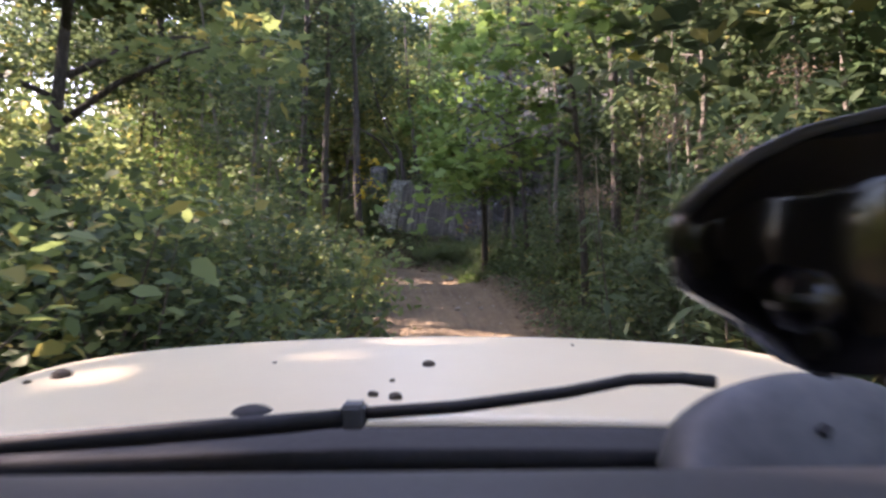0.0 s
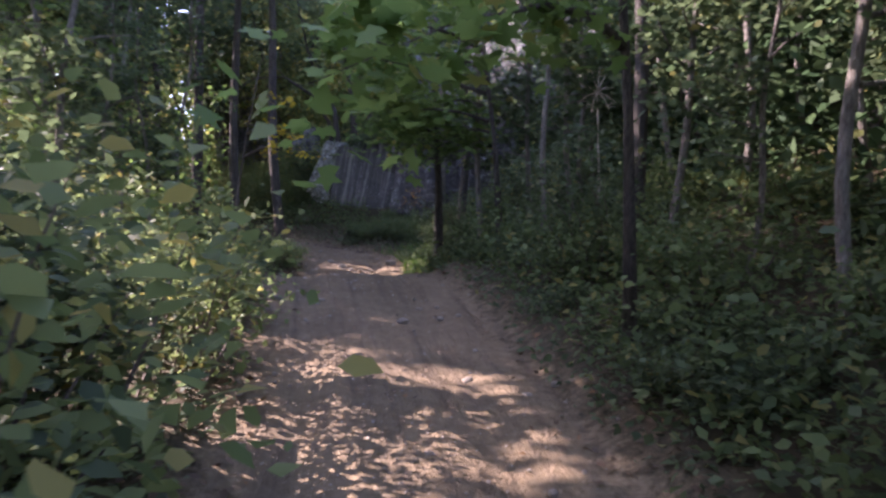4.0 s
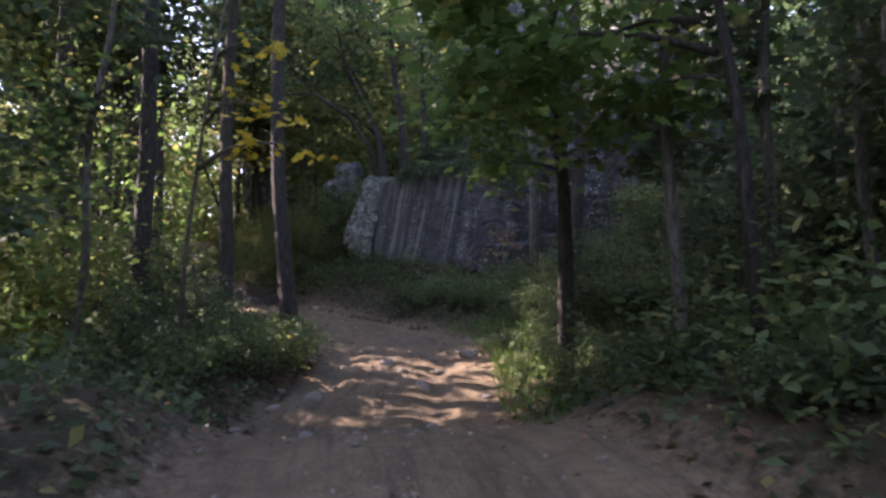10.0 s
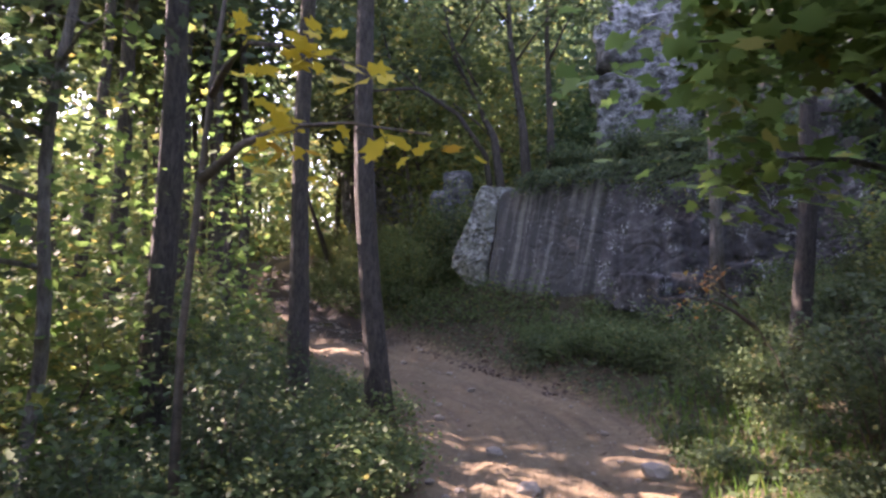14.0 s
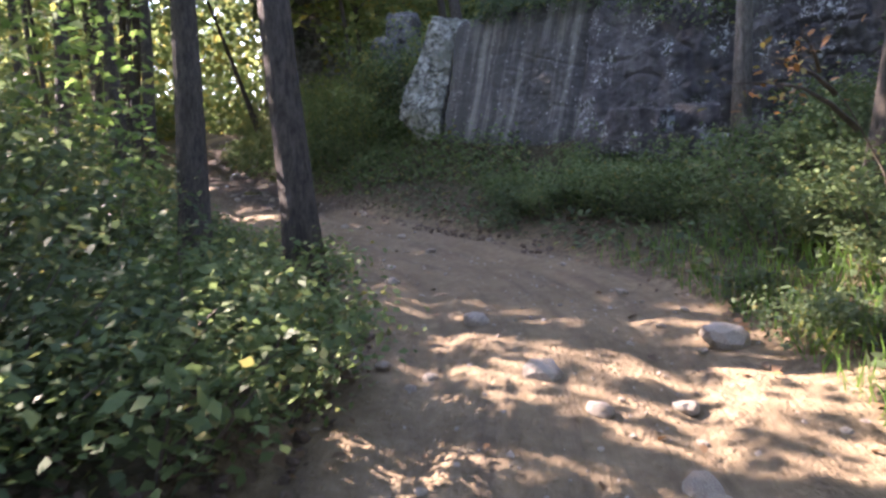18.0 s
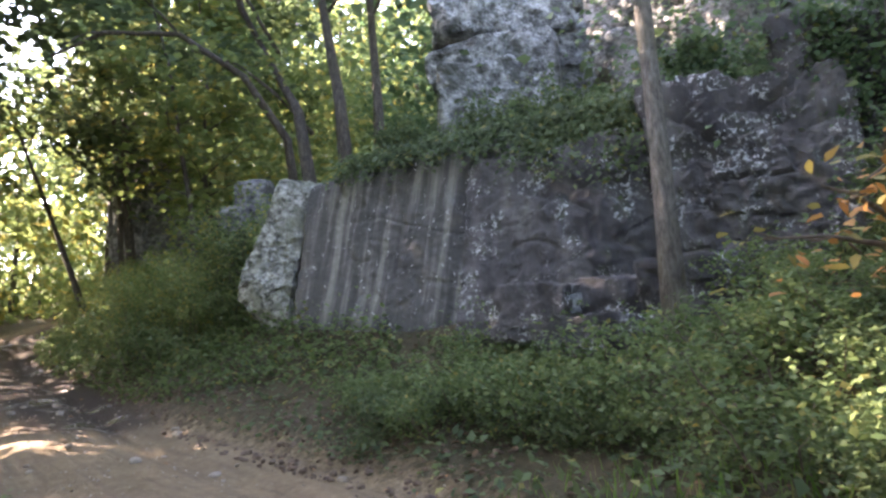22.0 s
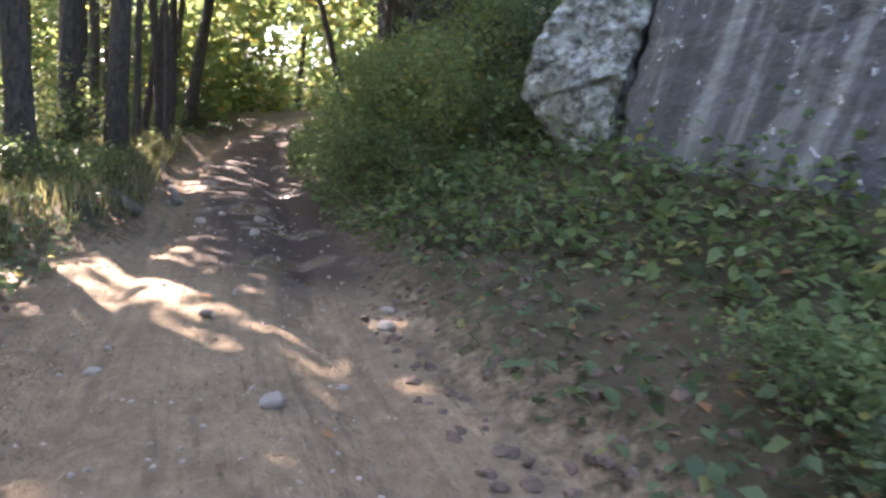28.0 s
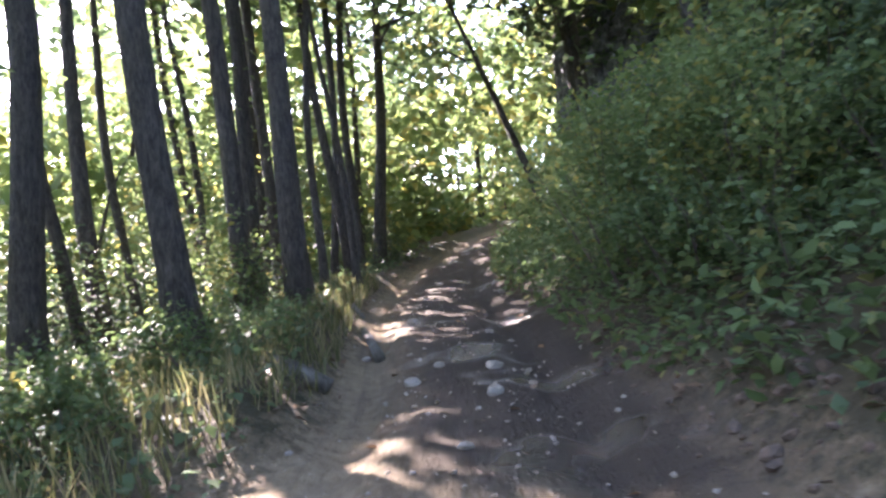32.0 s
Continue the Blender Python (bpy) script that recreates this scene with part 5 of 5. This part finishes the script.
# stones and wood on the track
def stone_mesh(rng):
    bm = bmesh.new()
    bmesh.ops.create_icosphere(bm, subdivisions=2, radius=1.0)
    o = Vector((rng.uniform(0, 90),) * 3)
    for v in bm.verts:
        v.co *= 1 + 0.35 * noise.noise(v.co * 1.1 + o) + 0.12 * noise.noise(v.co * 3 + o)
        v.co.z *= 0.6
    me = bpy.data.meshes.new("stone")
    bm.to_mesh(me)
    bm.free()
    me.materials.append(M_STONE)
    return me


STONES = [stone_mesh(random.Random(i)) for i in range(5)]
rq = random.Random(31)
for i in range(150):
    y = rq.uniform(-28, 8)
    x = float(road_x(y)) + rq.uniform(-1.5, 1.5)
    s = rq.choice([0.02, 0.025, 0.03, 0.035, 0.05, 0.07])
    ob = new("stone", STONES[i % 5])
    ob.matrix_basis = pose(x, y, land_at(x, y) + s * 0.15, rq.uniform(-15, 15), rq.uniform(-15, 15), rq.uniform(0, 360)) @ Matrix.Scale(s, 4)
    tagged(ob, "pale brown stone lying in the dirt track", "stone", "stones on the track")
for x, y, s in [(0.2, -9.3, 0.10), (1.75, -9.9, 0.16), (0.5, -10.4, 0.12), (-0.4, -12.0, 0.14), (-0.8, -12.6, 0.10), (-0.6, -10.2, 0.08), (0.95, -11.6, 0.09)]:
    ob = new("stone", STONES[int(s * 100) % 5])
    ob.matrix_basis = pose(x, y, land_at(x, y) + s * 0.1, 5, -8, x * 900) @ Matrix.Scale(s, 4)
    tagged(ob, "pale angular rock set in the edge of the track", "stone", "stones on the track")


def log(a, b, r, label):
    pa, pb = Vector(on_land(*a)), Vector(on_land(*b))
    pa.z += r * 0.8
    pb.z += r * 0.8
    rng = random.Random(int(abs(a[0]) * 100))
    mid = pa.lerp(pb, 0.5) + Vector((0, 0, 0.03))
    v, f = tube_data([pa, pa.lerp(mid, 0.5), mid, mid.lerp(pb, 0.5), pb], [r, r * 0.95, r * 0.85, r * 0.8, r * 0.55], 8, rng, 0.12)
    return tagged(raw("log", v, f, M_BARK_PALE, smooth=True), label, "log")


log((-0.95, -18.9), (-0.35, -18.6), 0.03, "pale dead branch lying across the track edge")
log((-5.5, 2.4), (-6.4, 3.5), 0.06, "fallen log beside the muddy track")
log((-5.12, 1.0), (-5.62, 0.82), 0.075, "dark rotten log on the verge")
log((-6.95, 4.35), (-7.5, 4.85), 0.038, "fallen branch beside the muddy track")


def loose_bits(name, n, place, sizes, material, label, seed):
    """Many small stones or clods, joined: too many to count."""
    r = random.Random(seed)
    src = [[v.co.copy() for v in me.vertices] for me in GRIT]
    fs = [[tuple(p.vertices) for p in me.polygons] for me in GRIT]
    verts, faces = [], []
    for _ in range(n):
        x, y = place(r)
        k, q = r.randrange(len(GRIT)), r.uniform(*sizes) * r.random() ** 0.7
        m = pose(x, y, land_at(x, y) + 0.2 * q, r.uniform(-40, 40), r.uniform(-40, 40), r.uniform(0, 360)) @ Matrix.Scale(q, 4)
        o = len(verts)
        verts += [m @ c for c in src[k]]
        faces += [tuple(i + o for i in f) for f in fs[k]]
    return tagged(raw(name, verts, faces, material), label, "stones", kind="stuff")


def grit_mesh(seed):
    bm = bmesh.new()
    bmesh.ops.create_icosphere(bm, subdivisions=1, radius=1.0)
    rng = random.Random(seed)
    for v in bm.verts:
        v.co *= rng.uniform(0.65, 1.15)
        v.co.z *= 0.65
    me = bpy.data.meshes.new("grit")
    bm.to_mesh(me)
    bm.free()
    return me


GRIT = [grit_mesh(i) for i in range(4)]
M_SOIL = simple("dug_soil", [(0.3, (0.05, 0.034, 0.024)), (0.7, (0.14, 0.095, 0.065))], 14.0, 0.95, 0.8, 0.01)


def on_track(y0, y1, half):
    def place(r):
        y = r.uniform(y0, y1)
        return float(road_x(y)) + r.gauss(0, half), y
    return place


def on_edge(y0, y1, d0, d1):
    def place(r):
        y = r.uniform(y0, y1)
        return float(road_x(y)) + r.uniform(d0, d1), y
    return place


loose_bits("gravel", 2600, on_track(-30, 6, 0.75), (0.006, 0.028), M_STONE, "small pale stones strewn over the dirt track", 51)
loose_bits("soil_clods", 900, on_edge(-6, 2, 1.1, 2.5), (0.02, 0.07), M_SOIL, "broken brown soil clods at the foot of the bank", 52)
loose_bits("soil_clods", 500, on_edge(-14, -9.5, -1.9, -1.2), (0.02, 0.06), M_SOIL, "broken brown soil clods along the track edge", 53)


def tall_weed(x, y, h, lean, seed):
    """A tall late-summer weed: one stalk, whorls of long leaves and a fluffy brown seed head."""
    rng, nrng = random.Random(seed), np.random.default_rng(seed)
    holder = new("tall_weed")
    holder.location = on_land(x, y)
    tip = Vector((lean[0], lean[1], h))
    pts = [Vector((0, 0, -0.05)), tip * 0.35 + Vector((0, 0, 0.02)), tip * 0.7, tip]
    v, f = tube_data(pts, [0.009, 0.008, 0.006, 0.004], 6)
    raw("stalk", v, f, M_TWIG, holder, smooth=True)
    pl = np.array([tuple(tip * (0.3 + 0.62 * rng.random())) for _ in range(46)])
    lv, lf = leaves(LEAF_LONG, pl, nrng.normal(0, 0.45, pl.shape) + [0, 0, 1.0], nrng.uniform(0.12, 0.22, len(pl)), nrng)
    tagged(leaf_mesh("foliage", lv, lf, M_LEAF, holder), kind="stuff")
    hd = np.array(tip) + nrng.normal(0, 1, (300, 3)) * [0.10, 0.10, 0.06]
    hv, hf = leaves(LEAF_KITE, hd, nrng.normal(0, 1, hd.shape), nrng.uniform(0.012, 0.026, len(hd)), nrng)
    tagged(leaf_mesh("seed_head", hv, hf, M_SEED, holder), kind="stuff")
    return tagged(holder, "tall weed with long leaves and brown fluffy seed head", "weed", "tall weeds beside the track")


for i, (x, y, h) in enumerate([(1.45, -27.1, 2.0), (1.75, -27.8, 2.3), (1.6, -26.4, 2.1), (1.9, -28.4, 2.0), (2.1, -26.9, 2.5), (1.5, -28.9, 1.7), (2.3, -28.2, 2.5)]):
    tall_weed(x + 0.3, y, h, (-0.25 + 0.03 * i, -0.15 + 0.05 * (i % 3)), 40 + i)


# the off-road vehicle, standing at the head of the track
M_CREAM = simple("cream_paint", [(0.3, (0.70, 0.58, 0.37)), (0.7, (0.76, 0.65, 0.44))], 1.2, 0.32, 0.05, 0.004, scale2=9.0)
M_PLASTIC = simple("black_plastic", [(0.3, (0.006, 0.006, 0.007)), (0.7, (0.014, 0.014, 0.016))], 60.0, 0.75, 0.25, 0.002)
M_GLOSS = simple("gloss_black", [(0.3, (0.006, 0.006, 0.008)), (0.7, (0.012, 0.012, 0.016))], 3.0, 0.09, 0.0, 0.001)
M_GREYPL = simple("grey_plastic", [(0.3, (0.045, 0.05, 0.055)), (0.7, (0.09, 0.095, 0.10))], 14.0, 0.6, 0.2, 0.003)
M_DASH = simple("dash_vinyl", [(0.3, (0.016, 0.016, 0.019)), (0.7, (0.030, 0.030, 0.034))], 90.0, 0.6, 0.35, 0.002)
M_TYRE = simple("tyre_rubber", [(0.3, (0.012, 0.012, 0.012)), (0.7, (0.05, 0.042, 0.034))], 8.0, 0.9, 0.5, 0.01)
M_DIRT = simple("dried_mud", [(0.3, (0.06, 0.045, 0.035)), (0.7, (0.15, 0.12, 0.09))], 30.0, 0.95, 0.8, 0.01)
CAR = Matrix.Translation((-0.15, -32.67, 1.06)) @ pose(0, 0, 0, 0, 0, -4.3)      # x to the right, y ahead, z up, at the driver's eye
car = tagged(new("off_road_car"), "cream off-road vehicle with dusty bonnet and parked wiper", "car")
car.matrix_basis = CAR
HOOD_W, HOOD_C = 1.06, -0.06


def hood_z(x, y):
    u = (x - HOOD_C) / HOOD_W
    v = (y - 0.95) / 0.85
    return -0.241 - 0.062 * u * u - 0.05 * u ** 8 + 0.012 * v - 0.11 * max(0.0, v - 0.86) ** 2 / 0.02 * 0.12


def sheet(fn, nx, ny, thick):
    """A thick curved panel over the unit square."""
    verts = [fn(i / nx, j / ny) for j in range(ny + 1) for i in range(nx + 1)]
    k = len(verts)
    verts += [(x, y, z - thick) for x, y, z in verts]
    faces = []
    for j in range(ny):
        for i in range(nx):
            a, b, c, d = j * (nx + 1) + i, j * (nx + 1) + i + 1, (j + 1) * (nx + 1) + i + 1, (j + 1) * (nx + 1) + i
            faces += [(a, b, c, d), (k + d, k + c, k + b, k + a)]
    rim = [i for i in range(nx)] + [j * (nx + 1) + nx for j in range(ny)] + [ny * (nx + 1) + i for i in range(nx, 0, -1)] + [j * (nx + 1) for j in range(ny, 0, -1)]
    for a, b in zip(rim, rim[1:] + rim[:1]):
        faces.append((b, a, k + a, k + b))
    return verts, faces


def hood_fn(u, v):
    y = 0.93 + 0.87 * v
    x = HOOD_C + (u * 2 - 1) * HOOD_W * (1 - 0.05 * v)
    y -= 0.10 * v * abs(u * 2 - 1) ** 3
    return (x, y, hood_z(x, y))


v, f = sheet(hood_fn, 48, 24, 0.02)
hood = raw("hood", v, f, M_CREAM, car, smooth=True)
v, f = sheet(lambda u, w: (HOOD_C + (u * 2 - 1) * 0.84, 0.84 + 0.09 * w, -0.256 + 0.008 * w - 0.03 * (u * 2 - 1) ** 2), 24, 6, 0.03)
cowl = raw("cowl", v, f, M_PLASTIC, car, smooth=True)


def box_part(name, centre, size, material, parent, bev=0.01, rot=(0, 0, 0)):
    bm = bmesh.new()
    bmesh.ops.create_cube(bm, size=1.0, matrix=pose(*centre, *rot) @ Matrix.Diagonal((*size, 1)))
    bmesh.ops.bevel(bm, geom=list(bm.edges), offset=bev, segments=3, affect="EDGES")
    return part(name, bm, material, parent)


box_part("windscreen_seal", (HOOD_C, 0.755, -0.335), (1.70, 0.18, 0.04), M_PLASTIC, car, 0.012)
v, f = sheet(lambda u, w: (HOOD_C + (u * 2 - 1) * 0.82, 0.30 + 0.37 * w, -0.176 + 0.004 * math.sin(w * 3.0) - 0.038 * w - 0.012 * max(0.0, w - 0.85) / 0.15), 20, 10, 0.05)
raw("dashboard", v, f, M_DASH, car, smooth=True)
for sgn in (-1, 1):
    box_part("fender", (HOOD_C + sgn * 0.90, 1.28, -0.62), (0.22, 1.05, 0.55), M_CREAM, car, 0.06)
    wx = HOOD_C + sgn * 0.78
    wheel = new("wheel")
    wheel.parent = car
    bm = bmesh.new()
    bmesh.ops.create_cone(bm, cap_ends=True, segments=32, radius1=0.38, radius2=0.38, depth=0.25, matrix=pose(wx, 1.35, -1.06, 0, 90, 0))
    bmesh.ops.bevel(bm, geom=[e for e in bm.edges if len(e.link_faces) == 2 and e.calc_face_angle(0) > 1.0], offset=0.05, segments=3, affect="EDGES")
    part("tyre", bm, M_TYRE, wheel)
    bm = bmesh.new()
    bmesh.ops.create_cone(bm, cap_ends=True, segments=24, radius1=0.20, radius2=0.16, depth=0.03, matrix=pose(wx + sgn * 0.135, 1.35, -1.06, 0, 90 * sgn, 0))
    part("rim", bm, M_GREYPL, wheel)
box_part("grille", (HOOD_C, 1.72, -0.58), (1.40, 0.06, 0.55), M_CREAM, car, 0.02)
box_part("bumper", (HOOD_C, 1.84, -0.92), (1.55, 0.12, 0.16), M_PLASTIC, car, 0.03)
box_part("firewall", (HOOD_C, 0.72, -0.66), (1.5, 0.08, 0.70), M_PLASTIC, car, 0.02)
box_part("chassis_rail", (HOOD_C, 1.25, -0.92), (0.9, 1.1, 0.14), M_PLASTIC, car, 0.03)
# the cabin round and behind the driver's eye
box_part("roof", (HOOD_C, -0.75, 0.46), (1.56, 2.5, 0.06), M_CREAM, car, 0.025)
box_part("rear_panel", (HOOD_C, -1.98, -0.30), (1.50, 0.06, 1.46), M_CREAM, car, 0.02)
box_part("floor_pan", (HOOD_C, -0.62, -0.98), (1.50, 2.66, 0.08), M_PLASTIC, car, 0.02)
for sgn in (-1, 1):
    box_part("door", (HOOD_C + sgn * 0.80, -0.10, -0.58), (0.07, 1.15, 0.74), M_CREAM, car, 0.025)
    box_part("side_panel", (HOOD_C + sgn * 0.80, -1.34, -0.28), (0.07, 1.28, 1.42), M_CREAM, car, 0.025)
    box_part("pillar", (HOOD_C + sgn * 0.80, 0.52, 0.10), (0.05, 0.07, 0.74), M_CREAM, car, 0.015)
    wheel = new("wheel")
    wheel.parent = car
    bm = bmesh.new()
    bmesh.ops.create_cone(bm, cap_ends=True, segments=32, radius1=0.38, radius2=0.38, depth=0.25, matrix=pose(HOOD_C + sgn * 0.82, -1.25, -1.06, 0, 90, 0))
    bmesh.ops.bevel(bm, geom=[e for e in bm.edges if len(e.link_faces) == 2 and e.calc_face_angle(0) > 1.0], offset=0.05, segments=3, affect="EDGES")
    part("tyre", bm, M_TYRE, wheel)
    bm = bmesh.new()
    bmesh.ops.create_cone(bm, cap_ends=True, segments=24, radius1=0.20, radius2=0.16, depth=0.03, matrix=pose(HOOD_C + sgn * 0.955, -1.25, -1.06, 0, 90 * sgn, 0))
    part("rim", bm, M_GREYPL, wheel)
# wiper: arm, blade and the cover of its pivot
wiper = new("wiper")
wiper.parent = car
v, f = tube_data([(0.325, 0.82, -0.170), (0.285, 0.82, -0.165), (0.225, 0.825, -0.167), (0.147, 0.835, -0.184), (0.01, 0.845, -0.203), (-0.12, 0.85, -0.212)], [0.008, 0.0075, 0.0075, 0.008, 0.0085, 0.0085], 8)
raw("arm", v, f, M_PLASTIC, wiper, smooth=True)
v, f = tube_data([(-0.11, 0.845, -0.214), (-0.26, 0.83, -0.222), (-0.45, 0.80, -0.228), (-0.64, 0.78, -0.234)], [0.012, 0.013, 0.012, 0.008], 8)
raw("blade", v, f, M_PLASTIC, wiper, smooth=True)
box_part("clip", (-0.115, 0.848, -0.212), (0.03, 0.035, 0.03), M_GREYPL, wiper, 0.004)


def cover_fn(u, w):
    h = 0.105 * math.sin(math.pi * min(1.0, max(0.0, (u * 1.02)))) ** 0.45
    return (0.25 + 0.36 * u, 0.72 + 0.09 * w, -0.262 + h * math.sin(w * math.pi / 2 + 0.05))


v, f = sheet(cover_fn, 24, 10, 0.006)
pc = raw("pivot_cover", v, f, M_GREYPL, car, smooth=True)
bm = bmesh.new()
bmesh.ops.create_cone(bm, cap_ends=True, segments=16, radius1=0.007, radius2=0.007, depth=0.01, matrix=pose(0.415, 0.745, -0.21, 50, 0, 0))
part("screw", bm, M_PLASTIC, pc)
bm = bmesh.new()
bmesh.ops.create_uvsphere(bm, u_segments=20, v_segments=10, radius=1.0, matrix=pose(-0.285, 1.0, -0.247) @ Matrix.Diagonal((0.032, 0.03, 0.014, 1)))
part("washer_nozzle", bm, M_PLASTIC, car)


# black housing hung by the windscreen, with its ball joint
def mirror_top(x):
    return float(np.interp(x, [0.13, 0.137, 0.171, 0.204, 0.26, 0.34, 0.45], [0.006, 0.019, 0.044, 0.059, 0.0716, 0.078, 0.06]))


def housing():
    verts, faces = [], []
    prof = [(0.0, 0.3), (0.06, 0.72), (0.18, 0.93), (0.4, 1.0), (0.62, 0.97), (0.82, 0.86), (0.95, 0.66), (1.0, 0.35)]
    n = 28
    for i, (q, r) in enumerate(prof):
        for k in range(n):
            a = 2 * math.pi * k / n
            ca, sa = math.cos(a), math.sin(a)
            ex = math.copysign(abs(ca) ** 0.75, ca) * 0.148 * r
            ez = math.copysign(abs(sa) ** 0.75, sa) * 0.074 * r
            x = 0.280 + ex
            low, high = np.interp(x, [0.132, 0.137, 0.184, 0.204, 0.25, 0.45], [-0.012, -0.027, -0.055, -0.077, -0.080, -0.06]), mirror_top(x)
            mid = 0.5 * (low + high)
            verts.append((x, 0.38 + 0.055 * q, mid + max(min(1.45 * ez, high - mid), low - mid)))
        if i:
            o = (i - 1) * n
            faces += [(o + k, o + (k + 1) % n, o + n + (k + 1) % n, o + n + k) for k in range(n)]
    faces.append(tuple(reversed(range(n))))
    faces.append(tuple(range(len(verts) - n, len(verts))))
    return verts, faces


v, f = housing()
mirror = raw("mirror", v, f, M_GLOSS, car, smooth=True)
# paler strip added along the top edge to draw the housing's highlight
v, f = tube_data([(x, 0.385, mirror_top(x) + 0.001) for x in np.linspace(0.134, 0.34, 16)], [0.004] * 16, 8)
raw("rim_strip", v, f, M_GREYPL, mirror, smooth=True)
bm = bmesh.new()
bmesh.ops.create_uvsphere(bm, u_segments=20, v_segments=12, radius=0.018, matrix=pose(0.192, 0.366, -0.034))
part("ball_joint", bm, M_GLOSS, mirror)
v, f = tube_data([(0.192, 0.37, -0.04), (0.207, 0.385, -0.058), (0.235, 0.42, -0.075)], [0.009, 0.011, 0.013], 10)
raw("stalk", v, f, M_PLASTIC, mirror, smooth=True)
# mud on the bonnet
for x, y, s in [(-0.80, 1.42, 0.020), (-0.86, 1.40, 0.008), (-0.032, 1.33, 0.012), (-0.093, 1.19, 0.005), (-0.115, 1.08, 0.009), (-0.078, 1.06, 0.011), (-0.35, 1.40, 0.004), (0.30, 1.60, 0.004)]:
    ob = new("mud_clod", STONES[int(abs(x) * 90) % 5].copy())
    ob.data.materials[0] = M_DIRT
    p = CAR @ Vector((x, y, hood_z(x, y) + s * 0.3))
    ob.matrix_basis = pose(*p, 0, 0, x * 700) @ Matrix.Scale(s, 4)
    tagged(ob, "small dried mud clod on the cream bonnet", "mud", "mud on the bonnet")
